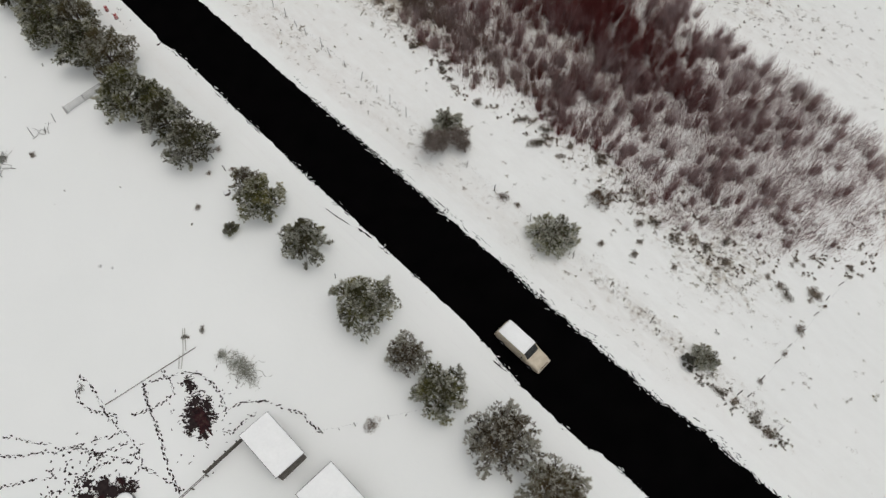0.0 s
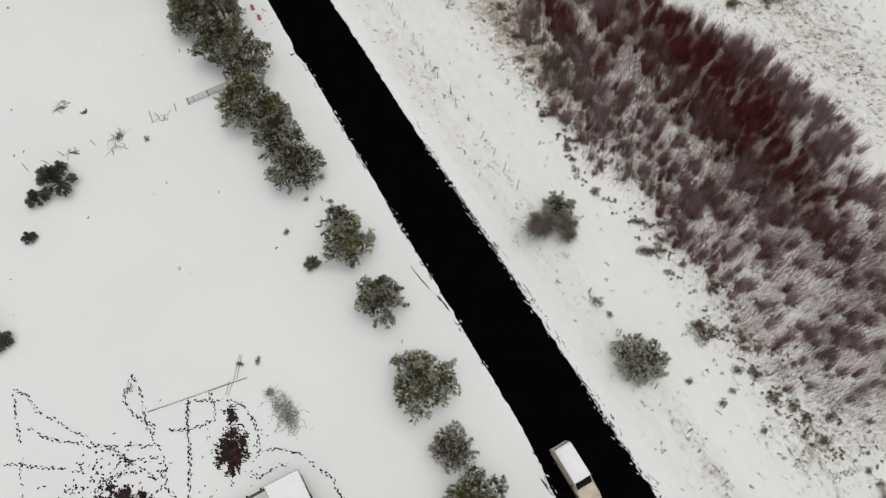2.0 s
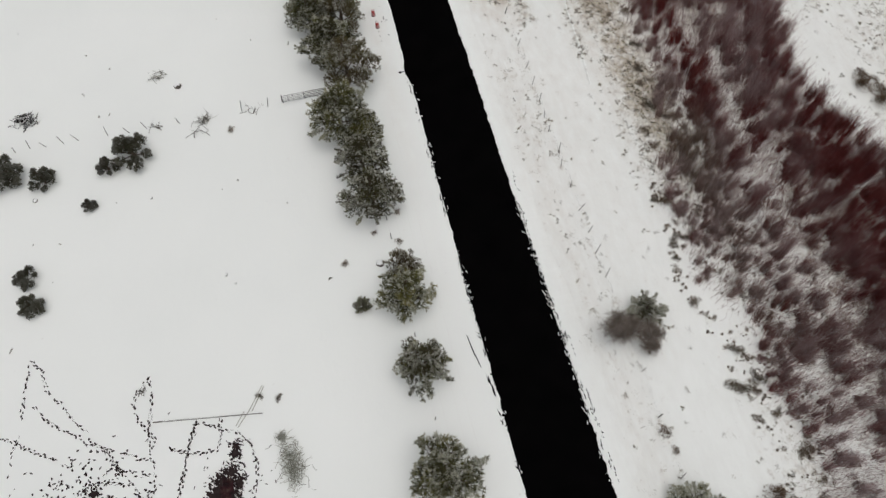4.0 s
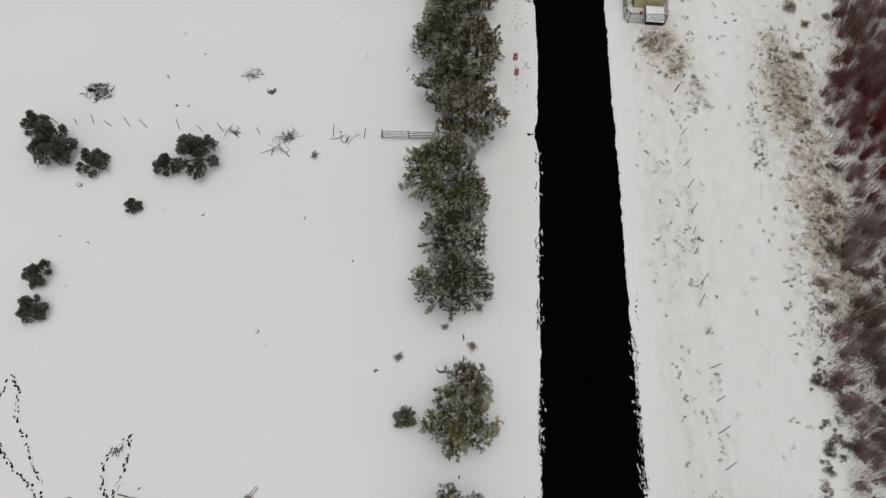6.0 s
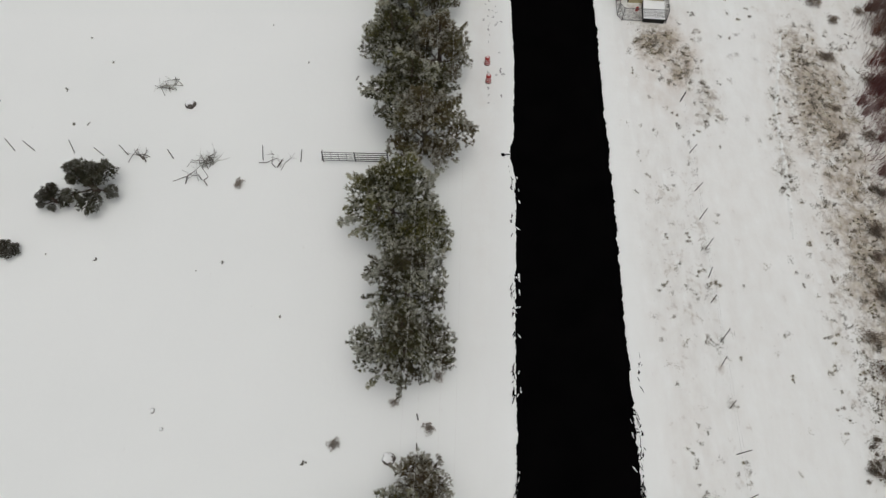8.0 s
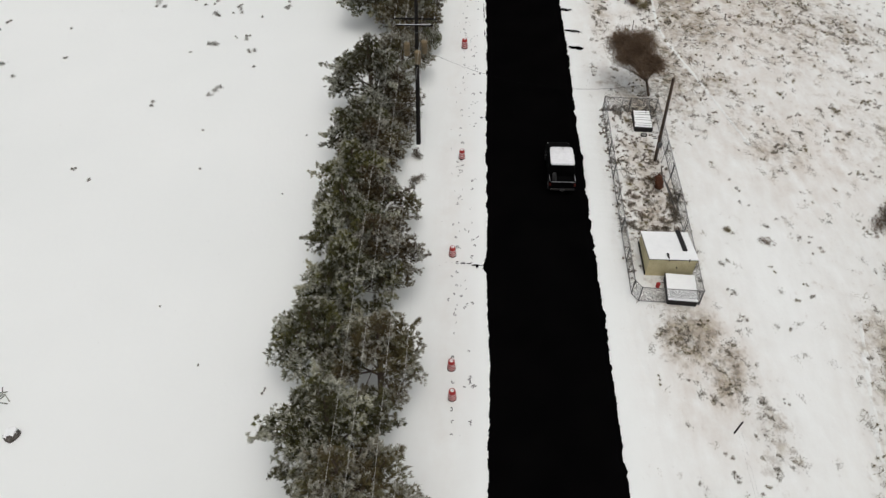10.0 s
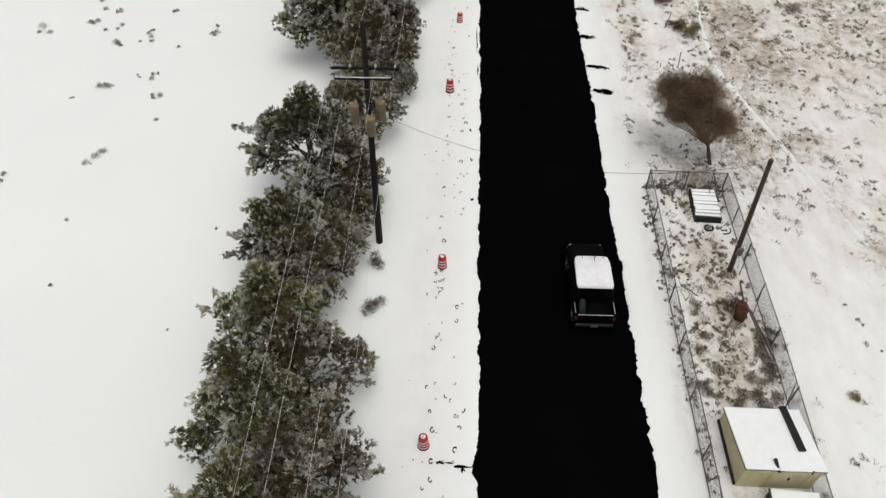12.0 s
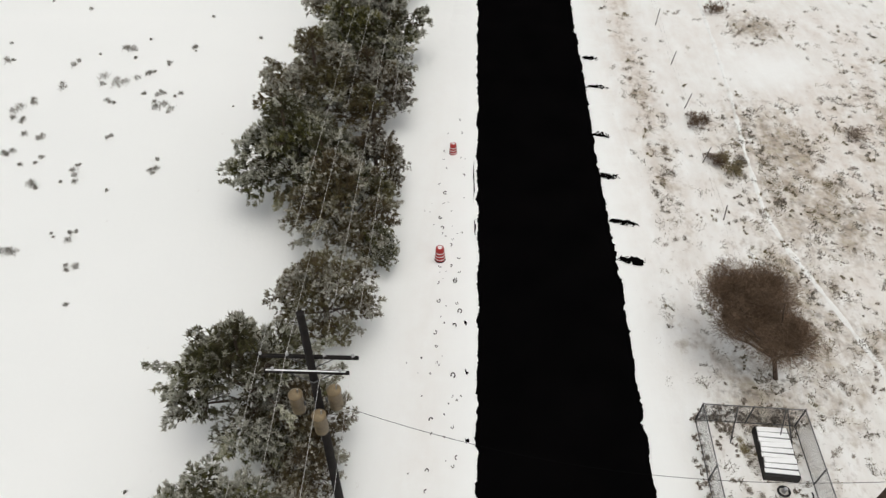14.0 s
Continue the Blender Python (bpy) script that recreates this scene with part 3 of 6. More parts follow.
def conifer_meshes(seed, high, wide, material, lobes=6, tufts=2900, spray=11, needle=0.93, low=0.27, squat=0.78, strays=6, frosty=0.0):
    """A trunk whose limbs carry rounded boughs; each bough is a broken shell of small needle tufts round an inside
    toned darker for shade.
    """
    r = np.random.default_rng(seed)
    bm = bmesh.new()
    lean = np.array([*r.normal(0, 0.15, 2), 0.0])
    rod(bm, (0, 0, -0.15), lean * 0.5 + [0, 0, high * 0.5], 0.2, 0.13, 8)
    rod(bm, lean * 0.5 + [0, 0, high * 0.5], lean + [0, 0, high * 0.93], 0.13, 0.03, 7)
    boughs = []
    start = r.uniform(0, math.tau)
    for k in range(lobes):                       # the broad lower boughs
        az = start + (k + r.uniform(-0.25, 0.25)) * math.tau / lobes
        far = wide * r.uniform(0.44, 0.74)
        boughs.append((np.array([math.cos(az) * far, math.sin(az) * far, high * r.uniform(low, low + 0.18)]), wide * r.uniform(0.19, 0.34)))
    for k in range(lobes - 2):                   # the smaller ones above them
        az = start + 0.5 + (k + r.uniform(-0.3, 0.3)) * math.tau / (lobes - 2)
        far = wide * r.uniform(0.2, 0.42)
        boughs.append((np.array([math.cos(az) * far, math.sin(az) * far, high * r.uniform(low + 0.22, low + 0.44)]), wide * r.uniform(0.17, 0.29)))
    boughs.append((lean + [0, 0, high * 0.86], wide * r.uniform(0.18, 0.25)))
    share = np.array([q ** 2 for _, q in boughs])
    counts = (tufts * share / share.sum()).astype(int)
    place, out, mood, deep = [], [], [], []
    for (c, size), n in zip(boughs, counts):
        root = lean * c[2] / high + [0, 0, max(high * 0.12, c[2] - np.hypot(*c[:2]) * 0.45)]
        rod(bm, root, c, 0.065, 0.03, 5)
        for _ in range(5):
            d = r.normal(0, 1, 3)
            rod(bm, c - (c - root) * 0.2, c + d / np.linalg.norm(d) * size * [0.8, 0.8, 0.5], 0.028, 0.01, 4)
        d = r.normal(0, 1, (n * 5 // 2, 3)) + [0, 0, 0.45]
        d /= np.linalg.norm(d, axis=1, keepdims=True)
        lump = lumps(d * size, 1.9, seed * 3.1 + c[0]) + 0.6 * lumps(d * size, 4.3, seed * 5.3 + c[1])
        keep = np.argsort(-(lump + r.normal(0, 0.16, len(d))))[:n]
        d, lump = d[keep], lump[keep]
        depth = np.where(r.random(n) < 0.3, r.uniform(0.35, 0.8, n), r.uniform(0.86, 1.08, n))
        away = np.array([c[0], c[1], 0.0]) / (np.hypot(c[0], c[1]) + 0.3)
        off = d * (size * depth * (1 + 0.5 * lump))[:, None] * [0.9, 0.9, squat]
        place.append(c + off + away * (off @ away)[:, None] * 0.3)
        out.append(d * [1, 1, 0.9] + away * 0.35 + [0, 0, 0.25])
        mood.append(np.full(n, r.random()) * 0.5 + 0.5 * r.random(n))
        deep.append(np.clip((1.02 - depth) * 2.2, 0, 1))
    for _ in range(strays):                      # single twigs that reach past the boughs
        az, z0 = r.uniform(0, math.tau), high * r.uniform(low - 0.12, low + 0.25)
        d = np.array([math.cos(az), math.sin(az), r.uniform(0.05, 0.35)])
        tip = d * wide * r.uniform(0.82, 1.06) + [0, 0, z0]
        root = d * wide * 0.25 + [0, 0, z0]
        rod(bm, root, tip, 0.03, 0.008, 4)
        n = 34
        u = r.uniform(0.45, 1.0, (n, 1)) ** 0.7
        place.append(root + (tip - root) * u + r.normal(0, 0.11, (n, 3)) * (1.4 - u * 0.7))
        out.append(np.tile(d, (n, 1)) + r.normal(0, 0.5, (n, 3)) + [0, 0, 0.2])
        mood.append(np.full(n, r.random()))
        deep.append(np.zeros(n))
    place, out, mood, deep = np.concatenate(place), np.concatenate(out), np.concatenate(mood), np.concatenate(deep)
    out /= np.linalg.norm(out, axis=1, keepdims=True)
    m = len(place)
    way = np.repeat(out, spray, 0) + r.normal(0, 0.68, (m * spray, 3))
    way /= np.linalg.norm(way, axis=1, keepdims=True)
    size = np.repeat(r.uniform(0.75, 1.25, m) * (1 + 0.5 * deep), spray) * needle
    base = np.repeat(place, spray, 0) + r.normal(0, 0.035, (m * spray, 3)) * needle
    v, f = needles_of(base, way, r.uniform(0.10, 0.19, m * spray) * size, r.uniform(0.038, 0.068, m * spray) * size, seed)
    v[:, 2] = np.maximum(v[:, 2], 0.05)
    me = fast_mesh("crown", v, f, material)
    patch = lumps(place, 0.75, seed + 40.0)
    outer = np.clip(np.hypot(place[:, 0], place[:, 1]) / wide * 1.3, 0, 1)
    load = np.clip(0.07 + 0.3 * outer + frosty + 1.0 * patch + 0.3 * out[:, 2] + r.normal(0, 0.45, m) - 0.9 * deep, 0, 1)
    load = np.repeat(load, spray) * r.uniform(0.6, 1.15, m * spray)
    frost = np.stack([load * 0.45, load * 0.45, load * 1.1], 1).ravel()
    # browner towards the trunk; shade inside each bough is painted into the tone
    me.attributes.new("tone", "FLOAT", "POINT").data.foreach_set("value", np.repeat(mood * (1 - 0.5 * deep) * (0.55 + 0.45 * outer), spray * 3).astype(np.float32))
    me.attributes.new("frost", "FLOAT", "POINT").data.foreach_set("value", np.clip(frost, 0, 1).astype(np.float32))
    return bm, me


def bare_meshes(seed, high, wide, material, centre=0.6, twigs=5200, fine=0.022, long=1.0, stray=0.75):
    """A leafless round crown: forking limbs and a haze of thin twigs."""
    r = np.random.default_rng(seed)
    bm = bmesh.new()
    shift = np.array([-0.95, 0.6, 0]) * wide / 2.5
    mid = np.array([0, 0, 0]) + shift + [0, 0, high * centre]
    fork = shift * 0.35 + [0, 0, high * 0.2]
    rod(bm, (0, 0, -0.15), fork, 0.1, 0.075, 8)
    tips = []
    for k in range(16):
        d = r.normal(0, 1, 3)
        d[2] = abs(d[2]) * 0.9 - 0.25
        d /= np.linalg.norm(d)
        tip = mid + d * [wide * 0.6, wide * 0.6, high * 0.28]
        rod(bm, fork, (fork + tip) / 2 + [0, 0, 0.15], 0.06, 0.035, 5)
        rod(bm, (fork + tip) / 2 + [0, 0, 0.15], tip, 0.035, 0.012, 5)
        tips.append(tip)
    d = r.normal(0, 1, (twigs, 3))
    d /= np.linalg.norm(d, axis=1, keepdims=True)
    rad = r.uniform(0.02, 1, (twigs, 1)) ** 0.85 * (0.84 + 0.16 * np.sin(d[:, :1] * 4 + d[:, 1:2] * 3) + 0.14 * np.sin(d[:, 1:2] * 6 - d[:, 2:] * 5 + seed))
    lobe = np.array([(-0.42, 0.42, 0.30, 0.50), (-0.12, 0.16, 0.10, 0.62), (0.20, -0.16, -0.08, 0.52), (0.34, 0.0, -0.15, 0.30), (-0.40, 0.02, 0.0, 0.32), (0.06, 0.46, 0.30, 0.44)])[r.choice(6, twigs, p=[0.22, 0.26, 0.2, 0.09, 0.07, 0.16])]
    base = mid + (lobe[:, :3] + d * rad * lobe[:, 3:] * [1.0, 1.0, 0.9]) * [wide, wide, high * 0.4]
    way = d * [1, 1, 0.7] + [0, 0, 0.3] + r.normal(0, stray, (twigs, 3))
    way /= np.linalg.norm(way, axis=1, keepdims=True)
    v, f = needles_of(base, way, r.uniform(0.14, 0.36, twigs) * long * wide / 2.5, r.uniform(0.7, 1.6, twigs) * fine, seed)
    return bm, fast_mesh("crown", v, f, material)


GROVE = {}


def plant(kind, x, y, radius, turn, height=1.0, group="pines along the road"):
    """One tree or bush of a kind at its place; the first of a kind is built, the rest are copies."""
    name, label, category, wide, build = KINDS[kind]
    s = radius / wide
    m = pose(x, y, float(ground_z(x, y)[0]), 0, 0, turn) @ Matrix.Diagonal((s, s, s * height, 1))
    if kind not in GROVE:
        ob = thing(name, label, category, group)
        wood, crown = build()
        part("trunk", wood, BARK, ob)
        part("crown", crown, None, ob)
        ob.matrix_basis = m
        GROVE[kind] = ob
        return ob
    keep = GROVE[kind]
    made = copy_thing(keep, m)
    made.matrix_basis = m
    return tagged(made, label, category, group)


KINDS = {
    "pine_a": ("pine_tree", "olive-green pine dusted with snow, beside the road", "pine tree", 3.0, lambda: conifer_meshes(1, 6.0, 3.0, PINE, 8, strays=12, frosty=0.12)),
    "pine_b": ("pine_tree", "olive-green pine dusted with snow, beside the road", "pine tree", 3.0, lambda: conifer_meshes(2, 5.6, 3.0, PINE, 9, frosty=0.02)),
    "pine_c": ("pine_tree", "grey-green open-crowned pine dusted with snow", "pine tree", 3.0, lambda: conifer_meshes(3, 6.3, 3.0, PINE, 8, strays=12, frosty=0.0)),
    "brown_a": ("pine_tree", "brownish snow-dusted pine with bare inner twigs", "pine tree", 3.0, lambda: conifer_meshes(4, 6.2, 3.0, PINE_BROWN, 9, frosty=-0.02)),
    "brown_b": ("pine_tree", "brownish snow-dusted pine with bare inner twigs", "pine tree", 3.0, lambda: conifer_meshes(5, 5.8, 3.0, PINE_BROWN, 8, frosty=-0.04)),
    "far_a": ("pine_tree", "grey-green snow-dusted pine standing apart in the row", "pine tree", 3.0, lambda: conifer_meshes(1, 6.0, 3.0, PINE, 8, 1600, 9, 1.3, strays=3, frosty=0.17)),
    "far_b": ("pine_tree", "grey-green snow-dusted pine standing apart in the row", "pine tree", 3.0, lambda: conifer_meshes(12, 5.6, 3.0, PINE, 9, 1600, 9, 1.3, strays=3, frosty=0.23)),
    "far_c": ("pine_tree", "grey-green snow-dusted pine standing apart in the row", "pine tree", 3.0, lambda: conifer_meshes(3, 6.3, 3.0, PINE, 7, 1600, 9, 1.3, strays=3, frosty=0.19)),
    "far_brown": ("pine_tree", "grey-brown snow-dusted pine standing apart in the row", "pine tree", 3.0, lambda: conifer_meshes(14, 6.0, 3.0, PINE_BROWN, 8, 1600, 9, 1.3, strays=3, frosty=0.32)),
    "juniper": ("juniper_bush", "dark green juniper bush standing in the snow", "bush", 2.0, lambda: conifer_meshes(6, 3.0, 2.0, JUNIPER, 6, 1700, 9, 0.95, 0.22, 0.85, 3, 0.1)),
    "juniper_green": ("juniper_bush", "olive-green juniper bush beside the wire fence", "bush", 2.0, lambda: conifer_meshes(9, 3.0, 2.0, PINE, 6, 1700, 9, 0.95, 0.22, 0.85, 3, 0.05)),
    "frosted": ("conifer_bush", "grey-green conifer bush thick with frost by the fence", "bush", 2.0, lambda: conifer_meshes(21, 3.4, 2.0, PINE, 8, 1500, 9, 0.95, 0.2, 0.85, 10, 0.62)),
    "bare": ("bare_tree", "round leafless brown tree beside the fenced enclosure", "tree", 2.5, lambda: bare_meshes(7, 6.3, 2.5, TWIG, 0.5, 105000, 0.0105, 0.8)),
    "half_bare": ("bare_tree", "half-bare grey-brown tree by the wire fence", "tree", 2.5, lambda: bare_meshes(8, 4.2, 2.5, GREY_TWIG, 0.5, 6500, 0.026, 2.0, 0.45)),
}
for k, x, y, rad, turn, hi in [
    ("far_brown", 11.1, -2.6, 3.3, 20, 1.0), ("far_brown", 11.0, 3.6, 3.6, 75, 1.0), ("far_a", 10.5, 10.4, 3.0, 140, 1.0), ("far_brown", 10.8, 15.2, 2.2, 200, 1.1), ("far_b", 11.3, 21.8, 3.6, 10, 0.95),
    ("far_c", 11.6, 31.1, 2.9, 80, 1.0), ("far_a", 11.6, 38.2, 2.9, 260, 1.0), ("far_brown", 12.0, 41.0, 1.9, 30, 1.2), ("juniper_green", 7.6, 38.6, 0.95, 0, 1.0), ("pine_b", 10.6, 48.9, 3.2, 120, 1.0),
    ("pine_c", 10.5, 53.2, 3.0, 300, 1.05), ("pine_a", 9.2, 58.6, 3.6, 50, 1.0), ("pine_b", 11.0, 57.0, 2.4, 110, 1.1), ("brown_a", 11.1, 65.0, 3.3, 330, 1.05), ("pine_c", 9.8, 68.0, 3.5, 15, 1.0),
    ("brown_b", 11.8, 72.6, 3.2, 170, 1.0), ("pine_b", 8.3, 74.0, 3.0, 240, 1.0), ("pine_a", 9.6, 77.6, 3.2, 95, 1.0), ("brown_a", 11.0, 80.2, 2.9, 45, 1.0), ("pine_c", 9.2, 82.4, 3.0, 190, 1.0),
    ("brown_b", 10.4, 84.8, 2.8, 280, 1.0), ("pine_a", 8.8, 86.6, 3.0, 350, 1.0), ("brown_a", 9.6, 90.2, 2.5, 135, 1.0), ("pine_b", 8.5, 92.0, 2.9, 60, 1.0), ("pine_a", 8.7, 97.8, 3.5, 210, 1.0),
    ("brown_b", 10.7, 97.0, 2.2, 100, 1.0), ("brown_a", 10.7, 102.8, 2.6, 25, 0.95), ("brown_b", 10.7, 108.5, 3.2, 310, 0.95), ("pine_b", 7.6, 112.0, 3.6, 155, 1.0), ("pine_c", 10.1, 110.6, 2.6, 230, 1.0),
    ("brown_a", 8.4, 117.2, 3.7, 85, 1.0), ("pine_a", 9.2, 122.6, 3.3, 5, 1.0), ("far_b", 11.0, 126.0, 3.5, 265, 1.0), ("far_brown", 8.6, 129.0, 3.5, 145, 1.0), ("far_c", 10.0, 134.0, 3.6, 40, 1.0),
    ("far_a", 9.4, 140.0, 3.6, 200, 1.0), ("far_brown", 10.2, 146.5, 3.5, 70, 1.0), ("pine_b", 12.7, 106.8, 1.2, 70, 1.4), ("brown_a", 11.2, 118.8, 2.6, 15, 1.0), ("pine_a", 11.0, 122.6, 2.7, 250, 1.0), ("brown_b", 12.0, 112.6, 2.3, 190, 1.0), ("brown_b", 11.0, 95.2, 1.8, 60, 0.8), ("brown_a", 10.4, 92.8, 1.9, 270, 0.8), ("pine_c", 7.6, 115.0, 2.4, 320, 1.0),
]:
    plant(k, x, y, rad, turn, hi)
for x, y, rad, turn in [(-25.3, 61.0, 2.4, 0), (-21.3, 59.7, 1.5, 80), (-12.3, 60.8, 2.3, 150), (-15.0, 59.8, 1.3, 210), (-16.9, 55.6, 0.85, 30), (-23.0, 48.8, 1.3, 300), (-22.4, 45.7, 1.4, 10), (-27.7, 63.6, 1.4, 45)]:
    plant("juniper", x, y, rad, turn, 1.0, "junipers in the pasture")
plant("bare", 30.8, 100.6, 3.05, 0, 0.76, "trees by the wire fence")
plant("half_bare", 31.1, 30.3, 2.3, 40, 1.0, "trees by the wire fence")
plant("frosted", 32.6, 31.5, 1.8, 10, 1.1, "trees by the wire fence")
plant("half_bare", 31.9, 27.9, 1.9, 300, 0.8, "trees by the wire fence")
plant("frosted", 30.6, 13.9, 2.6, 130, 0.8, "trees by the wire fence")
plant("half_bare", 29.8, 14.8, 1.5, 200, 0.9, "trees by the wire fence")
plant("frosted", 31.0, -5.0, 1.4, 90, 0.8, "trees by the wire fence")
plant("juniper", 29.75, -4.1, 0.95, 90, 1.0, "trees by the wire fence")


# ---- low shrubs, willow thicket, grass ----
def shrub_mesh(seed, count, material, wide=0.05):
    """A low lobed bush: short twigs through an uneven dome, and a few stems from the root."""
    r = np.random.default_rng(seed)
    lobes = r.normal(0, 0.38, (7, 3)) * [1, 1, 0] + [0, 0, 0.12]
    size = r.uniform(0.28, 0.55, 7)
    pick = r.integers(0, 7, count)
    d = r.normal(0, 1, (count, 3))
    d[:, 2] = np.abs(d[:, 2])
    d /= np.linalg.norm(d, axis=1, keepdims=True)
    base = lobes[pick] + d * (size[pick] * r.uniform(0.2, 1.0, count) ** 0.6)[:, None] * [1, 1, 0.9]
    way = d + r.normal(0, 0.5, (count, 3)) + [0, 0, 0.3]
    way /= np.linalg.norm(way, axis=1, keepdims=True)
    v1, f1 = blades(base, way, r.uniform(0.1, 0.26, count), r.uniform(0.6, 1.3, count) * wide, seed)
    k = 26
    tip = lobes[r.integers(0, 7, k)] + r.normal(0, 0.2, (k, 3)) + [0, 0, 0.3]
    root = np.tile([0, 0, -0.08], (k, 1)) + r.normal(0, 0.05, (k, 3)) * [1, 1, 0]
    stem = tip - root
    long = np.linalg.norm(stem, axis=1)
    v2, f2 = blades(root, stem / long[:, None], long, np.full(k, 0.04), seed + 1)
    return fast_mesh("scrub_bush", np.concatenate([v1, v2]), np.concatenate([f1, f2 + len(v1)]), material)


SHRUBS = [shrub_mesh(31, 620, FRINGE), shrub_mesh(35, 640, TWIG, 0.042), shrub_mesh(33, 520, STRAW), shrub_mesh(38, 1500, TWIG, 0.03), shrub_mesh(39, 1100, SCRUB, 0.036)]
shrub_words = ["grey-olive low scrub bush poking out of the snow", "brown leafless low bush poking out of the snow", "straw-coloured clump of dead weeds in the snow", "brown leafless bush standing in the snow", "broad grey-olive scrub bush in the snow"]


def shrub(x, y, radius, look_of=0, high=1.0):
    ob = new("scrub_bush", SHRUBS[look_of])
    ob.matrix_basis = pose(x, y, float(ground_z(x, y)[0]), 0, 0, (x * 77 + y * 31) % 360) @ Matrix.Diagonal((radius, radius, radius * high, 1))
    tagged(ob, shrub_words[look_of], "bush", "low scrub")


for row in [(37.8, 13.2, 1.5, 3), (41, 11, 0.9, 1), (38.5, 8.5, 0.7, 0), (39.5, 4.5, 0.8, 0), (37, 3.0, 0.5, 0), (35.3, 6.8, 0.6, 0), (36.6, 7.4, 0.5, 0), (33.8, 10.0, 0.5, 0), (30.6, 21.0, 0.7, 1), (31.0, 19.4, 0.5, 0),
            (31.2, 119.4, 0.85, 3, 1.2), (31.6, 115.6, 0.75, 3, 1.1), (32.5, 114.9, 0.95, 2, 1.1), (32.9, 115.3, 0.6, 4, 1.1), (32.1, 115.9, 0.8, 2, 1.1), (35.5, 133.6, 1.0, 1), (40.5, 118.0, 1.0, 0, 0.6), (53.4, 102.5, 0.8, 4, 1.2), (51, 96.5, 0.75, 4, 1.2), (56.6, 107.5, 0.8, 4, 1.2), (46, 87, 1.6, 3), (48.2, 87, 1.9, 3), (49.5, 84.5, 1.5, 3), (44.5, 86.7, 0.8, 4), (30.7, 88.2, 0.5, 4, 0.7), (30.5, 86.6, 0.4, 4, 0.7), (30.3, 87.4, 0.45, 0, 0.6), (33.7, 85.3, 0.5, 2, 0.5), (43.2, 82.0, 1.0, 0),
            (67, 49, 1.6, 3), (69, 48, 1.7, 3), (71, 46, 1.6, 3), (72, 44, 1.4, 3), (68, 45.5, 1.2, 3), (66, 51.5, 1.5, 3), (70, 49.8, 1.3, 3), (35.8, 84.5, 0.5, 1, 0.5), (12.7, 47.6, 0.5, 0), (6.8, 43.4, 0.5, 0), (10.2, 46.0, 0.4, 0), (12.2, 44.6, 0.5, 0), (12.6, 89.7, 0.62, 4, 1.2), (12.4, 92.4, 0.55, 4, 1.2),
            (33.0, -10.1, 0.35, 1), (37.0, -10.2, 0.4, 1), (40.0, -10.0, 0.7, 0), (44.0, -10.3, 0.3, 0), (29.4, -7.9, 0.7, 4, 0.6), (29.6, -9.4, 0.6, 0, 0.6), (29.8, -11.7, 0.8, 4, 0.6), (29.6, -13.2, 0.7, 0, 0.6), (4.0, 13.2, 0.8, 1), (-1.4, 32.0, 0.42, 4), (-2.9, 32.5, 0.4, 4), (-2.3, 61.6, 0.5, 0)]:
    shrub(*row[:3], row[3], row[4] if len(row) > 4 else 1.0)
rs = random.Random(12)
for _ in range(84):
    y = rs.uniform(-12, 92)
    x = np.interp(y, [-12, 2, 24, 42, 52, 80, 92], [46, 39.5, 40, 39.5, 42.5, 44, 47]) + rs.gauss(0.5, 1.5)
    shrub(x, y, rs.uniform(0.3, 0.9), rs.choice([0, 1, 0, 4]), rs.uniform(0.5, 1.0))


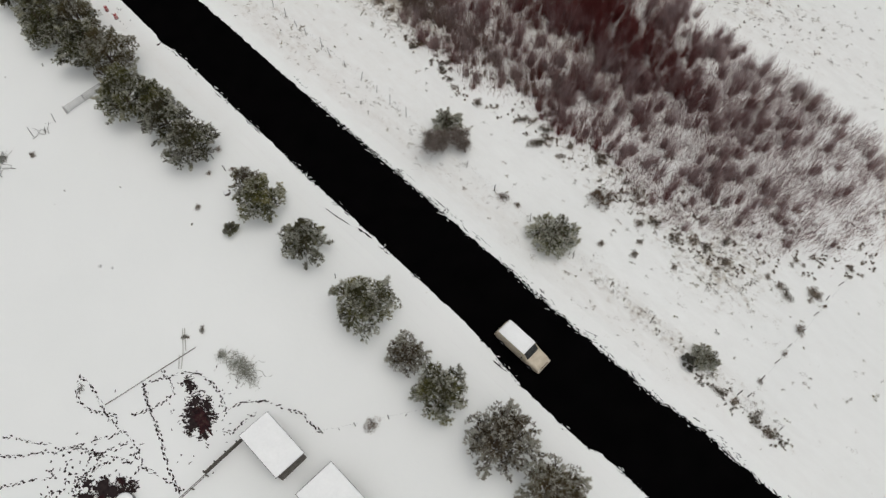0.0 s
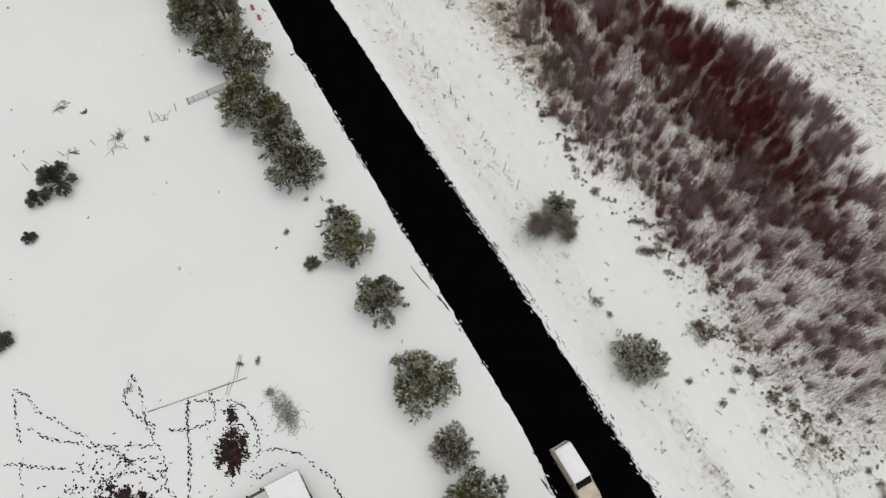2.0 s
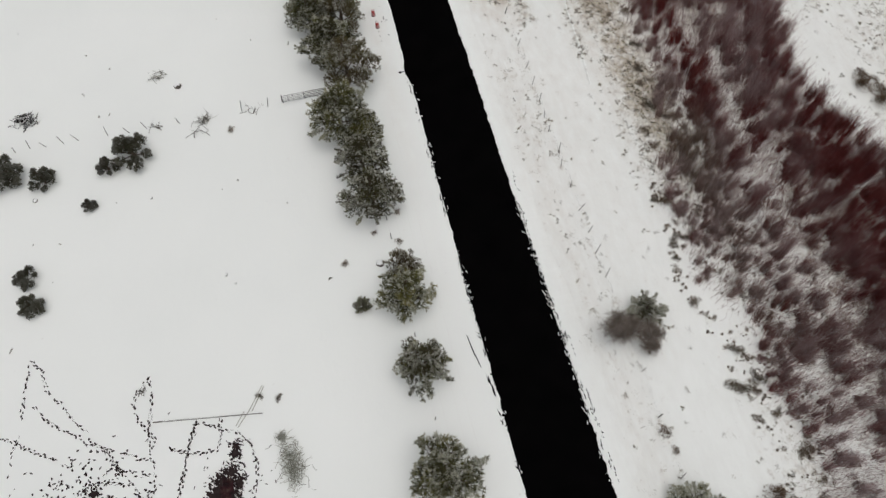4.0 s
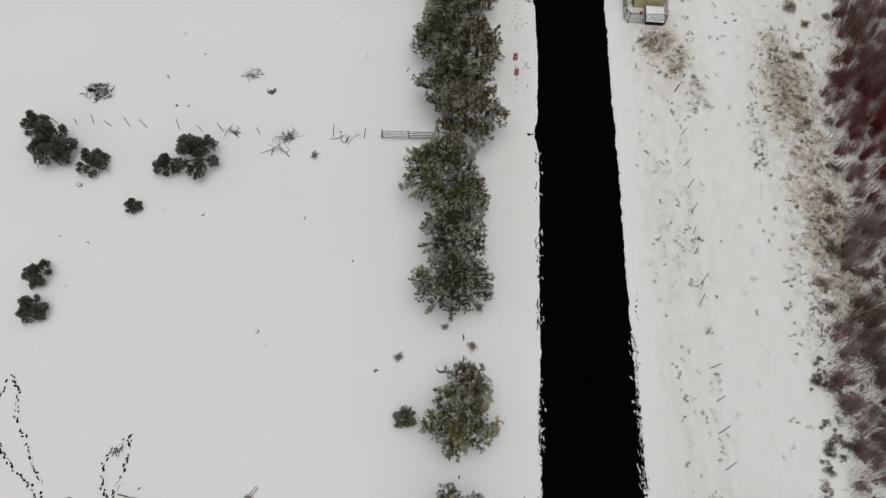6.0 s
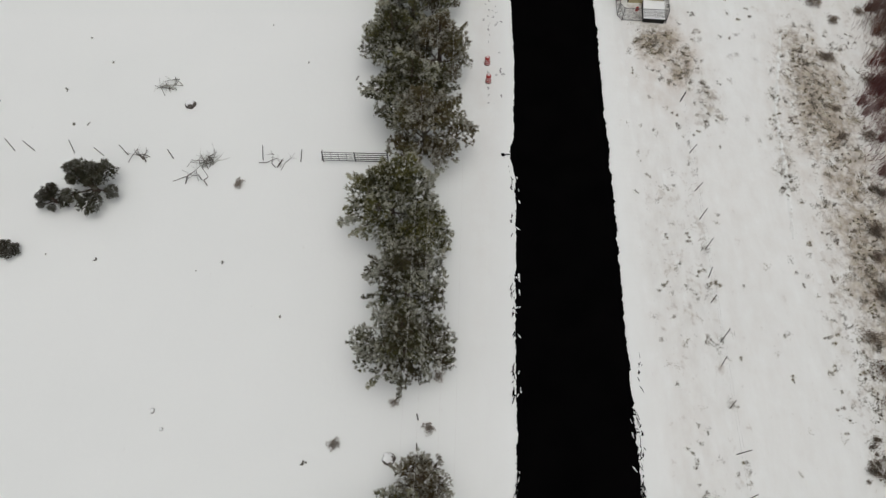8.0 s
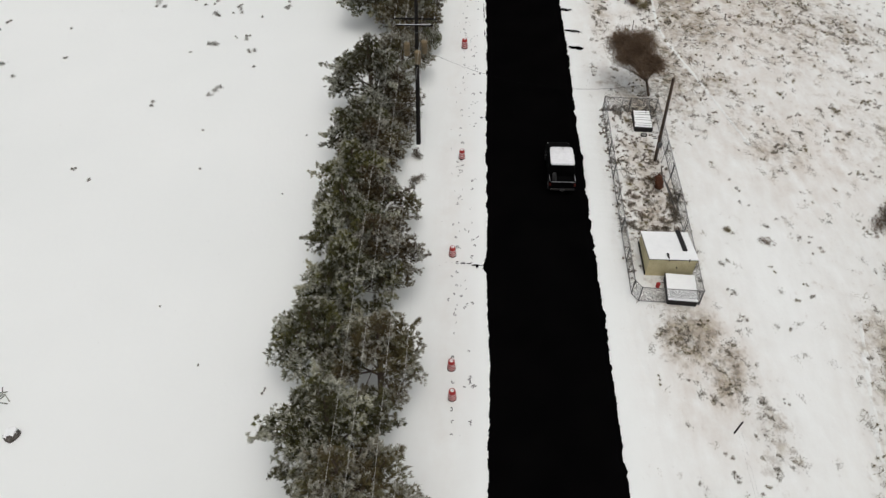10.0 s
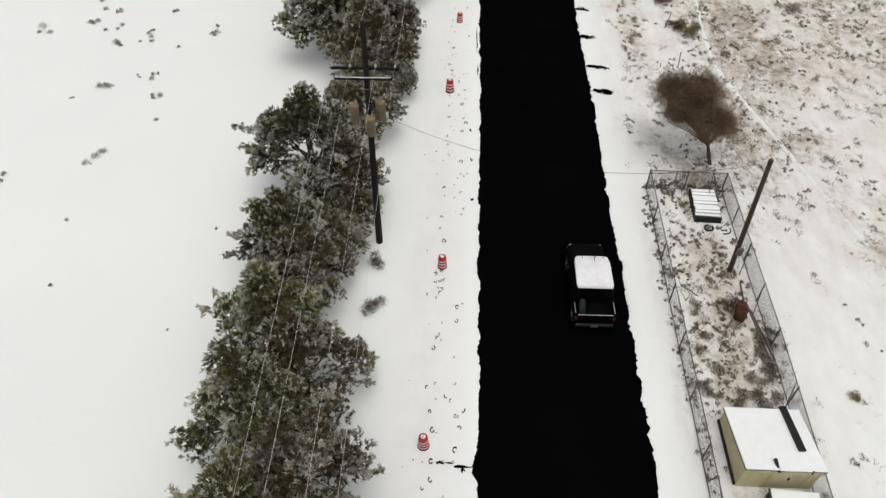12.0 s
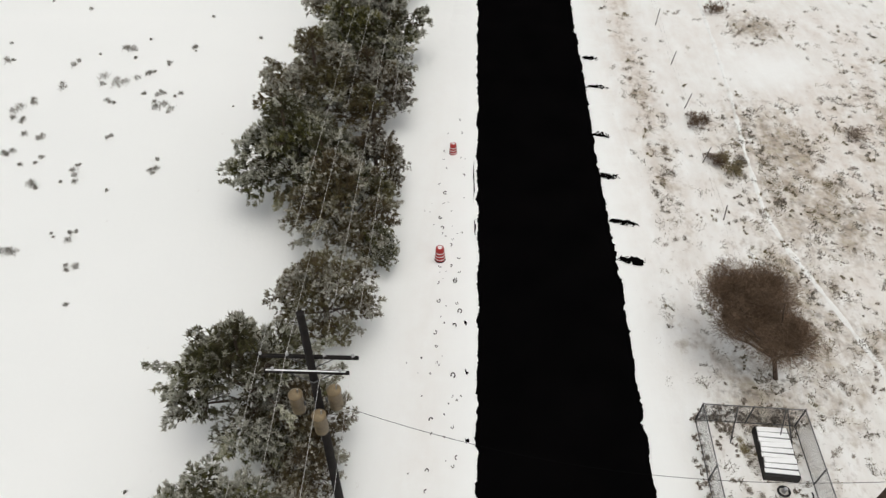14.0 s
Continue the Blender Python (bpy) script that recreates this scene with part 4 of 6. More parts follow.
def thicket(name, seed, count, stems, twigs, pale, short, thick, label):
    r = np.random.default_rng(seed)
    n = count
    x, y = r.uniform(36, 74, n), r.uniform(-12, 94, n)
    inner = np.interp(y, [-12, -8, -3, 2, 8, 24, 33, 42, 50, 60, 72, 80, 94], [54, 50, 44, 41, 40.5, 40.5, 39, 38.6, 41.0, 42.8, 43.8, 46, 50])
    outer = np.interp(y, [-12, 7, 18, 29, 38, 47, 56, 64, 76, 94], [66, 67, 67, 67, 66, 62.5, 59.5, 62, 66, 60])
    drift = soft_noise(x, y, 0.16, 2.0)
    dense = np.clip((x - inner + drift * 2.5) / 2.0, 0, 1) * np.clip((outer - x + drift * 3) / 2.5, 0.0, 1)
    gap = np.exp(-((x - 50.2 - drift * 1.8) / 1.6) ** 2) * np.clip((72 - y) / 8, 0, 1) * np.clip((y - 4) / 8, 0, 1)
    dense *= 1 - (0.2 if pale > 0.5 else 0.85) * gap
    dense *= np.where(x < 48.5, 0.75, 1.0)
    dense *= np.interp(y, [-12, -4, 8, 70, 80, 94], [0.35, 0.75, 1, 1, 0.55, 0.2])
    core = np.exp(-((x - 58) / 3.2) ** 2 - ((y - 36) / 17) ** 2)
    if pale < 0.5:
        dense *= np.maximum(np.interp(y - 0.45 * (x - 55), [-4, 9, 20, 32], [0.15, 0.4, 0.65, 1.0]), core) * np.interp(y, [58, 68, 90], [1.0, 0.9, 0.75])
    dense *= (0.9 if pale > 0.5 else 0.5) + (0.2 if pale > 0.5 else 1.1) * np.clip(soft_noise(x, y, 0.33, 7.0) * 1.6 + 0.5, 0, 1)
    dense *= 1 + (0.7 - pale) * core
    keep = r.random(n) < dense
    x, y, drift, core = x[keep], y[keep], drift[keep], core[keep]
    streak = np.exp(-((x - 47.4) / 1.7) ** 2 - ((y - 62) / 11) ** 2)
    red = np.clip(0.29 + 0.2 * np.exp(-((x - 55) / 5) ** 2) * np.interp(y, [46, 54], [1.0, 0.0]) + 0.9 * core + 0.85 * streak + 0.3 * soft_noise(x, y, 0.3, 4.0) + r.normal(0, 0.16, len(x)), 0, 1)
    m = len(x)
    red = red * (1 - pale) + 0.22 * pale
    red = np.where((x < 45.5) & (y > 30) & (y < 62), red * 0.6, red) * np.maximum(np.interp(y - 0.45 * (x - 55), [4, 30], [0.5, 1.0]), core) * np.interp(x, [60.5, 64.5], [1.0, 0.55])
    tall = short * r.uniform(1.9, 3.4, m) * np.where(x < 47, 0.85, 1.1) * np.clip(0.6 + dense[keep], 0.6, 1.1)
    n = m * stems
    az, tilt = r.uniform(0, math.tau, n), np.abs(r.normal(0, 0.20, n))
    way = np.stack([np.cos(az) * np.sin(tilt), np.sin(az) * np.sin(tilt), np.cos(tilt)], -1) + np.repeat(r.normal(0, 0.09, (m, 3)), stems, 0) * [1, 1, 0]
    way /= np.linalg.norm(way, axis=1, keepdims=True)
    foot = np.repeat(r.uniform(0.12, 0.3, m) * (1 + 2.4 * pale), stems)[:, None]
    base = np.stack([np.repeat(x, stems), np.repeat(y, stems), np.full(n, -0.08)], 1) + r.normal(0, 1, (n, 3)) * foot * [1, 1, 0]
    length = np.repeat(tall, stems) * r.uniform(0.5, 1.1, n)
    v1, f1 = needles_of(base, way, length, r.uniform(0.04, 0.075, n) * thick, 1)
    sel = np.repeat(np.arange(n), twigs)
    along = r.uniform(0.2, 0.95, len(sel))
    start = base[sel] + way[sel] * (length[sel] * along)[:, None]
    w2 = way[sel] + r.normal(0, 0.26, (len(sel), 3))
    w2 /= np.linalg.norm(w2, axis=1, keepdims=True)
    v2, f2 = needles_of(start, w2, r.uniform(0.3, 0.8, len(sel)), r.uniform(0.028, 0.05, len(sel)) * thick, 2)
    me = fast_mesh(name, np.concatenate([v1, v2]), np.concatenate([f1, f2 + len(v1)]), WILLOW)
    tone = np.clip(np.repeat(red, stems) + r.normal(0, 0.1, n), 0, 1)
    me.attributes.new("red", "FLOAT", "POINT").data.foreach_set("value", np.concatenate([np.repeat(tone, 3), np.repeat(tone[sel], 3)]).astype(np.float32))
    brown = np.clip(1.15 * np.exp(-((x - 43.6) / 2.9) ** 2 - ((y - 47) / 10) ** 2) - 0.9 * streak + 0.7 * np.exp(-((x - 46) / 3) ** 2 - ((y - 80) / 8) ** 2) + soft_noise(x, y, 0.13, 15.0) * 0.6 - 0.8 * np.exp(-((x - 57) / 4.2) ** 2) + r.normal(0, 0.12, m), 0, 1)
    brown = np.repeat(brown, stems)
    me.attributes.new("brown", "FLOAT", "POINT").data.foreach_set("value", np.concatenate([np.repeat(brown, 3), np.repeat(brown[sel], 3)]).astype(np.float32))
    most = (0.10 + 0.15 * pale) + np.repeat(np.interp(y, [10, 40], [0.9, 0.78]), stems) * (1 - tone) ** 2 * (1 - 0.6 * brown)
    tip1 = np.stack([0.02 * most, 0.02 * most, 0.85 * most], 1).ravel()
    tip2 = np.stack([0.8 * most[sel] * along ** 1.5] * 2 + [most[sel] * (0.25 + 0.75 * along)], 1).ravel()
    me.attributes.new("rime", "FLOAT", "POINT").data.foreach_set("value", np.clip(np.concatenate([tip1, tip2]), 0, 0.92).astype(np.float32))
    tagged(new(name, me), label, "willow thicket", kind="stuff")


thicket("willow_thicket", 21, 5000, 84, 1, 0.0, 1.0, 0.66, "dense thicket of bare red-brown willow stems in snow")
thicket("willow_undergrowth", 22, 11000, 26, 1, 0.7, 0.42, 0.5, "pale frosted willow shoots between the taller stems")


def tufts_of(name, material, count, seed, label, boost, tall, wide, k, spread, yard=0.0):
    """Low matted clumps of fine blades, thick where the snow cover is thin."""
    r = np.random.default_rng(seed)
    x, y = r.uniform(25.6, 88, count), r.uniform(-20, 138, count)
    p = thin_cover(x, y) ** 2.1 * np.clip(soft_noise(x, y, 0.6, seed) * 3.0 + 0.25, 0.02, 1.5)
    p = p + yard * ((x > 27) & (x < 30.7) & (y > 84) & (y < 98)) * np.clip(soft_noise(x, y, 0.9, 3.0) * 2 + 0.6, 0, 1)
    keep = r.random(count) < p * boost
    x, y = x[keep], y[keep]
    n = len(x)
    span = np.repeat(r.uniform(0.4, 1.2, n) * spread, k)[:, None]
    turn = np.repeat(r.normal(0.3, 0.6, n), k)
    off = r.normal(0, 1, (n * k, 2)) * [0.7, 1.25]
    off = np.stack([off[:, 0] * np.cos(turn) - off[:, 1] * np.sin(turn), off[:, 0] * np.sin(turn) + off[:, 1] * np.cos(turn)], 1) * span
    base = np.stack([np.repeat(x, k) + off[:, 0], np.repeat(y, k) + off[:, 1], np.repeat(ground_z(x, y) - 0.02, k)], 1)
    way = np.stack([r.normal(0, 0.8, n * k), r.normal(0, 0.8, n * k), np.ones(n * k)], 1)
    way /= np.linalg.norm(way, axis=1, keepdims=True)
    v, f = needles_of(base, way, r.uniform(0.4, 1.1, n * k) * tall, r.uniform(0.6, 1.3, n * k) * wide, seed)
    tagged(new(name, fast_mesh(name, v, f, material)), label, "grass", kind="stuff")


tufts_of("dead_grass", STRAW, 52000, 41, "straw-coloured dead grass tufts standing through thin snow", 0.8, 0.17, 0.036, 26, 0.18)
tufts_of("sage_tufts", GREY_WEED, 45000, 42, "small grey-olive weed tufts standing through thin snow", 1.5, 0.19, 0.036, 34, 0.15, 0.3)


def weed_clumps(name, spots, label, material, seed, blades_each=90):
    """Low dense weed clumps in one mesh: (x, y, radius), each of one to four lobes."""
    r = np.random.default_rng(seed)
    lobes = []
    for x, y, q in spots:
        for j in range(r.integers(1, 4)):
            far = 0.0 if j == 0 else q * r.uniform(0.7, 1.7)
            a = r.uniform(0, math.tau)
            lobes.append((x + far * math.cos(a), y + far * math.sin(a), q * r.uniform(0.35, 0.8)))
    x, y, q = np.array(lobes).T
    k = blades_each
    size = np.repeat(q, k)
    off = r.normal(0, 0.42, (len(size), 3)) * size[:, None] * [1, 1, 0]
    base = np.stack([np.repeat(x, k), np.repeat(y, k), np.repeat(ground_z(x, y) - 0.02, k)], 1) + off
    base[:, 2] += r.uniform(0, 0.9, len(size)) * size * np.exp(-2 * (off ** 2).sum(1) / size ** 2)
    way = np.stack([r.normal(0, 0.6, len(size)), r.normal(0, 0.6, len(size)), np.full(len(size), 1.0)], 1)
    way /= np.linalg.norm(way, axis=1, keepdims=True)
    v, f = needles_of(base, way, r.uniform(0.3, 0.8, len(size)) * (0.08 + size), r.uniform(0.022, 0.042, len(size)), seed)
    tagged(new(name, fast_mesh(name, v, f, material)), label, "weeds", kind="stuff")


rw = random.Random(44)
pasture = [(-10.0, 125.2, 0.35), (-7.0, 126.8, 0.45), (-6.2, 125.7, 0.3), (-7.3, 122.4, 0.55), (-5.9, 122.8, 0.45), (-6.1, 120.4, 0.35), (-9.8, 121.9, 0.4), (-11.8, 119.2, 0.5), (-10.9, 118.5, 0.4), (-10.9, 120.1, 0.35), (-10.1, 116.9, 0.35),
           (-9.1, 116.5, 0.35), (-10.1, 115.2, 0.35), (-8.1, 114.7, 0.35), (-9.1, 114.0, 0.3), (-2.9, 119.8, 0.45), (-2.0, 119.4, 0.4), (-2.9, 121.5, 0.3), (-2.1, 121.2, 0.25), (-4.3, 124.0, 0.3), (-3.6, 124.9, 0.3), (-5.9, 128.2, 0.35),
           (-1.1, 113.5, 0.35), (-3.2, 111.9, 0.25), (-5.3, 112.6, 0.35), (-6.1, 112.6, 0.3), (-7.3, 112.0, 0.35), (-3.8, 108.0, 0.32), (-4.7, 108.2, 0.2), (-4.9, 116.7, 0.25), (2.0, 128.6, 0.3)]
pasture += [(-6.3, 107.0, 0.35), (-3.2, 106.2, 0.3), (-13.7, 113.6, 0.5), (-4.6, 100.1, 0.4), (-2.2, 103.7, 0.2), (-4.2, 94.9, 0.25), (-3.2, 90.4, 0.2), (-1.2, 114.7, 0.25), (-8.9, 116.7, 0.4), (-5.8, 113.6, 0.35), (-9.2, 98.4, 0.35)]
pasture += [(rw.uniform(-30, -12), rw.uniform(100, 140), rw.uniform(0.15, 0.45)) for _ in range(20)] + [(rw.uniform(-14, 5), rw.uniform(126, 145), rw.uniform(0.15, 0.35)) for _ in range(8)]
pasture += [(rw.uniform(-14, 5), rw.uniform(92, 126), rw.uniform(0.08, 0.2)) for _ in range(8)] + [(rw.uniform(-25, 8), rw.uniform(38, 92), rw.uniform(0.06, 0.16)) for _ in range(26)]
weed_clumps("pasture_weeds", [(x, y, 1.05 * q) for x, y, q in pasture], "scattered grey-olive weeds poking through the pasture snow", PASTURE_WEED, 9, 70)


def weeds_by_cover(count, seed):
    """Places for weeds, thick where the snow cover is thin."""
    r = np.random.default_rng(seed)
    x, y = r.uniform(26.3, 80, count), r.uniform(-20, 138, count)
    keep = r.random(count) < np.clip(thin_cover(x, y), 0, 1) ** 1.6 * np.clip(soft_noise(x, y, 0.45, seed) * 2.6 + 0.45, 0.03, 1.2)
    return [(a, b, q) for a, b, q in zip(x[keep], y[keep], r.uniform(0.1, 0.34, keep.sum()))]


fringe, yard_weeds = [], []
for _ in range(270):                      # bushlets where the thicket thins out
    y = rw.uniform(-12, 46)
    x = float(np.interp(y, [-12, -8, -3, 2, 8, 24, 33, 46], [52, 48, 43, 40.5, 40, 40, 38.6, 39.5])) + abs(rw.gauss(0, 4.5)) - 1.6
    fringe.append((x, y, rw.uniform(0.14, 0.48)))
for _ in range(120):
    yard_weeds.append((rw.uniform(26.9, 30.6), rw.choice([rw.uniform(84.5, 95.5), rw.uniform(84.5, 98)]), rw.uniform(0.08, 0.26)))
for _ in range(70):                       # grass caught along the chain-link
    yard_weeds.append((26.62 + rw.gauss(0.05, 0.14), rw.uniform(80, 98.6), rw.uniform(0.07, 0.2)))
    yard_weeds.append((rw.uniform(27, 31), 98.5 + rw.gauss(0, 0.35), rw.uniform(0.07, 0.2)))
yard_weeds = [w for w in yard_weeds if not (w[0] > 28.7 and 95.6 < w[1] < 98.1)]
weed_clumps("willow_fringe_scrub", fringe, "low brown-grey scrub at the edge of the willows", FRINGE, 61, 80)
corner_weeds = [(29.5 + rw.gauss(0.0, 0.4), rw.uniform(-15.5, -5.2), rw.uniform(0.12, 0.34)) for _ in range(55)]
weed_clumps("fence_corner_weeds", corner_weeds, "grey-brown weeds matted along the corner of the wire fence", GREY_WEED, 66, 60)
weed_clumps("enclosure_weeds", yard_weeds, "grey-brown weeds matted inside the chain-link enclosure", MATTED, 62, 46)
weed_clumps("fence_side_weeds", weeds_by_cover(5200, 51), "grey-olive weed clumps standing through thin snow", GREY_WEED, 52, 34)
weed_clumps("matted_weeds", weeds_by_cover(6000, 57), "pale brown matted weeds standing through thin snow", MATTED, 58, 34)
weed_clumps("straw_weeds", weeds_by_cover(4500, 53), "straw-coloured weed clumps standing through thin snow", STRAW, 54, 34)


# ---- traffic drums ----
def drum():
    ob = thing("traffic_drum", "orange-red traffic drum with white bands and snow on top", "traffic drum", "drums beside the road")
    part("base_ring", lathe([(0.32, 0.0), (0.33, 0.03), (0.32, 0.07), (0.30, 0.09)]), RUBBER, ob, "black rubber base ring")
    body = [(0.305, 0.09), (0.30, 0.32), (0.282, 0.335), (0.277, 0.55), (0.262, 0.565), (0.257, 0.78), (0.243, 0.795), (0.238, 0.96), (0.20, 1.0), (0.05, 1.0)]
    part("body", lathe(body, 20), ORANGE, ob)
    for z0, r0, z1, r1 in ((0.19, 0.309, 0.26, 0.306), (0.42, 0.287, 0.49, 0.284), (0.65, 0.267, 0.72, 0.264)):
        part("band", lathe([(r0, z0), (r0 + 0.004, z0 + 0.005), (r1 + 0.004, z1 - 0.005), (r1, z1)], 20), WHITE_BAND, ob, "white reflective band")
    part("handle", rods((-0.1, 0, 1.03), (0.1, 0, 1.03), 0.02, sides=6), ORANGE, ob)
    part("snow_cap", lathe([(0.12, 0.995), (0.14, 1.015), (0.09, 1.035), (0.03, 1.04)], 14), SNOW, ob, "thin cap of snow", True)
    return ob


first = drum()
for k, (x, y, a) in enumerate([(15.72, 107.3, 0), (15.8, 92.3, 40), (15.4, 82.6, 80), (15.6, 74.0, 10), (15.7, 72.1, 60), (16.18, 115.9, 25)]):
    m = pose(x, y, float(ground_z(x, y)[0]) - 0.01, 0, 0, a) @ Matrix.Scale(0.87, 4)
    if k == 0:
        first.matrix_basis = m
    else:
        copy_thing(first, m)

# ---- utility poles and cables ----
ARM_X = (-1.25, -0.5, 0.55, 1.35)


def utility_pole():
    ob = thing("utility_pole", "tall dark wooden utility pole with crossarms and transformers", "utility pole", "poles beside the road")
    part("pole", rods((0, 0, -0.3), (0.2, 0.0, 12.3), 0.175, 0.105, sides=14), DARK_WOOD, ob, smooth=False)
    for z, y in ((10.15, 0.15), (9.85, -0.15)):
        arm = part("crossarm", boxed((-1.35 if y > 0 else -1.15, y - 0.042, z - 0.055), (1.5 if y > 0 else 1.25, y + 0.042, z + 0.055), 0.012), DARK_WOOD, ob)
        if y < 0:
            part("snow", boxed((-1.1, y - 0.03, z + 0.056), (1.15, y + 0.01, z + 0.068)), SNOW, arm, "thin line of snow on the crossarm")
        for x in (ARM_X if y > 0 else (-0.9, 1.0)):
            part("insulator", lathe([(0.02, 0), (0.05, 0.03), (0.035, 0.06), (0.05, 0.09), (0.02, 0.13)], 8), CHROME, arm, "grey insulator").matrix_basis = pose(x, y, z + 0.055)
        for s in (-1, 1):
            part("brace", rods((0.17, y, z - 0.55), (0.17 + s * 0.65, y, z - 0.06), 0.018, sides=5), GALV, arm)
    for dx, dy, z in ((-0.52, 0.0, 7.55), (0.62, 0.12, 7.65), (0.22, -0.5, 7.25)):
        can = part("transformer", lathe([(0.17, 0), (0.21, 0.03), (0.21, 0.82), (0.22, 0.84), (0.22, 0.88), (0.14, 0.95), (0.05, 0.97)], 16), TRANSFORMER, ob, "tan transformer can", True)
        can.matrix_basis = pose(dx, dy, z)
        part("bushing", rods((0.08, 0, 0.93), (0.1, 0, 1.15), 0.03, 0.02, sides=6), CHROME, can)
        part("bracket", boxed((-0.03, -0.03, 0.3), (0.03, 0.03, 0.5)), GALV, can).matrix_basis = pose(-dx * 0.42, -dy * 0.42, 0)
    part("spare_bracket", rods((0.1, 0, 11.9), (0.35, 0.05, 11.95), 0.02, sides=5), GALV, ob)
    return ob


pole = utility_pole()
pole.matrix_basis = pose(12.5, 93.9, 0)
copy_thing(pole, pose(12.5, -22, 0))
copy_thing(pole, pose(12.5, 197, 0))


def cable(name, a, b, sag, radius, label, group, steps=36, material=WIRE_GREY):
    a, b = Vector(a), Vector(b)
    pts = [a.lerp(b, u / steps) - Vector((0, 0, 4 * sag * (u / steps) * (1 - u / steps))) for u in range(steps + 1)]
    v, f = [], []
    side = (b - a).normalized().cross(Vector((0, 0, 1))).normalized()
    for q in pts:
        v += [q + side * radius, q + Vector((0, 0, radius)), q - side * radius, q - Vector((0, 0, radius))]
    for k in range(steps):
        f += [(k * 4 + j, k * 4 + (j + 1) % 4, k * 4 + 4 + (j + 1) % 4, k * 4 + 4 + j) for j in range(4)]
    tagged(new(name, mesh_of(name, v, f, material)), label, "cable", group)


for dx in ARM_X:
    for y0, y1, s in ((93.9, -22, 1.9), (93.9, 197, 1.6)):
        cable("power_cable", (12.5 + dx, y0 + 0.15, 10.34), (12.5 + dx, y1 + 0.15, 10.34), s, 0.004, "thin pale overhead power cable strung between poles", "power cables")
cable("service_cable", (13.2, 93.9, 7.9), (29.75, 92.5, 6.9), 1.7, 0.008, "thin dark service cable sagging across the road", "power cables", 24, WIRE_BLACK)

service = thing("service_pole", "slim brown wooden pole inside the fenced enclosure", "utility pole", at=(29.95, 92.45, 0))
part("pole", rods((0, 0, -0.3), (-0.25, 0.1, 7.0), 0.125, 0.10, sides=12), POLE_WOOD, service)
part("meter_box", boxed((-0.16, -0.24, 1.35), (0.12, -0.11, 1.8), 0.02), GALV, service, "grey meter box")
part("conduit", rods((0.02, -0.14, 0.0), (-0.18, -0.06, 5.4), 0.025, sides=6), GALV, service)


# ---- fenced enclosure with its shed ----
def chain_link(name, corners, high, label, gate=False):
    """A run of chain-link fence: posts, rails and woven wire, each run one thing."""
    ob = thing(name, label, "fence", "chain-link enclosure")
    for (x0, y0), (x1, y1) in zip(corners, corners[1:]):
        a, b = Vector((x0, y0, 0)), Vector((x1, y1, 0))
        n = max(1, round((b - a).length / 2.6))
        for k in range(n + 1):
            q = a.lerp(b, k / n)
            part("post", rods((q.x, q.y, -0.1), (q.x, q.y, high + 0.05), 0.032, sides=7), GALV, ob)
        for z in (high, 0.06):
            part("rail", rods((a.x, a.y, z), (b.x, b.y, z), 0.022, sides=6), GALV, ob)
        along = (b - a).normalized()
        out = along.cross(Vector((0, 0, 1)))
        v, f = [], []
        steps = int((b - a).length / 0.09)
        for k in range(-int(high / 0.09), steps):
            for way in (1, -1):
                s0, s1 = k * 0.09, k * 0.09 + high
                if way < 0:
                    s0, s1 = s1, s0
                lo, hi2 = 0.0, (b - a).length
                u0, u1 = 0.0, 1.0
                if min(s0, s1) < lo or max(s0, s1) > hi2:
                    e0, e1 = sorted(((lo - s0) / (s1 - s0), (hi2 - s0) / (s1 - s0)))
                    u0, u1 = max(0, e0), min(1, e1)
                    if u1 - u0 < 0.05:
                        continue
                p0 = a + along * (s0 + (s1 - s0) * u0) + Vector((0, 0, 0.05 + high * u0 * 0.96))
                p1 = a + along * (s0 + (s1 - s0) * u1) + Vector((0, 0, 0.05 + high * u1 * 0.96))
                d = (p1 - p0).normalized().cross(out) * 0.0065
                i = len(v)
                v += [p0 - d, p0 + d, p1 + d, p1 - d]
                f.append((i, i + 1, i + 2, i + 3))
        part("wire_mesh", mesh_of("wire_mesh", v, f, GALV), None, ob)
    return ob


chain_link("chain_link_fence", [(26.8, 79.2), (26.45, 79.75), (26.78, 98.4), (30.85, 98.25), (30.72, 88.0), (30.4, 79.05), (26.8, 79.2)], 1.32, "grey chain-link fence round the utility enclosure")
for a, b in (((28.2, 98.38, 1.28), (28.0, 97.4, 0.0)), ((30.1, 98.3, 1.28), (29.9, 97.3, 0.0)), ((30.15, 98.3, 1.28), (30.5, 97.4, 0.0)), ((30.75, 93.0, 1.28), (30.35, 92.2, 0.0)), ((30.7, 90.5, 1.28), (30.3, 89.6, 0.0)), ((30.62, 85.3, 1.28), (30.25, 84.5, 0.0)), ((26.5, 80.9, 1.28), (26.85, 80.2, 0.0))):
    tagged(part("fence_brace", rods(a, b, 0.022, sides=6), GALV), "grey steel brace propping the chain-link fence", "brace", "fence braces")

def sloped(x0, x1, y0, y1, low0, low1, high0, high1):
    """A slab whose lower and upper heights run from the front (y0) to the back (y1)."""
    bm = bmesh.new()
    v = [bm.verts.new(q) for q in ((x0, y0, low0), (x1, y0, low0), (x1, y1, low1), (x0, y1, low1), (x0, y0, high0), (x1, y0, high0), (x1, y1, high1), (x0, y1, high1))]
    for q in ((3, 2, 1, 0), (4, 5, 6, 7), (0, 1, 5, 4), (1, 2, 6, 5), (2, 3, 7, 6), (3, 0, 4, 7)):
        bm.faces.new([v[i] for i in q])
    bmesh.ops.bevel(bm, geom=list(bm.edges), offset=0.008, segments=1, affect="EDGES")
    return bm


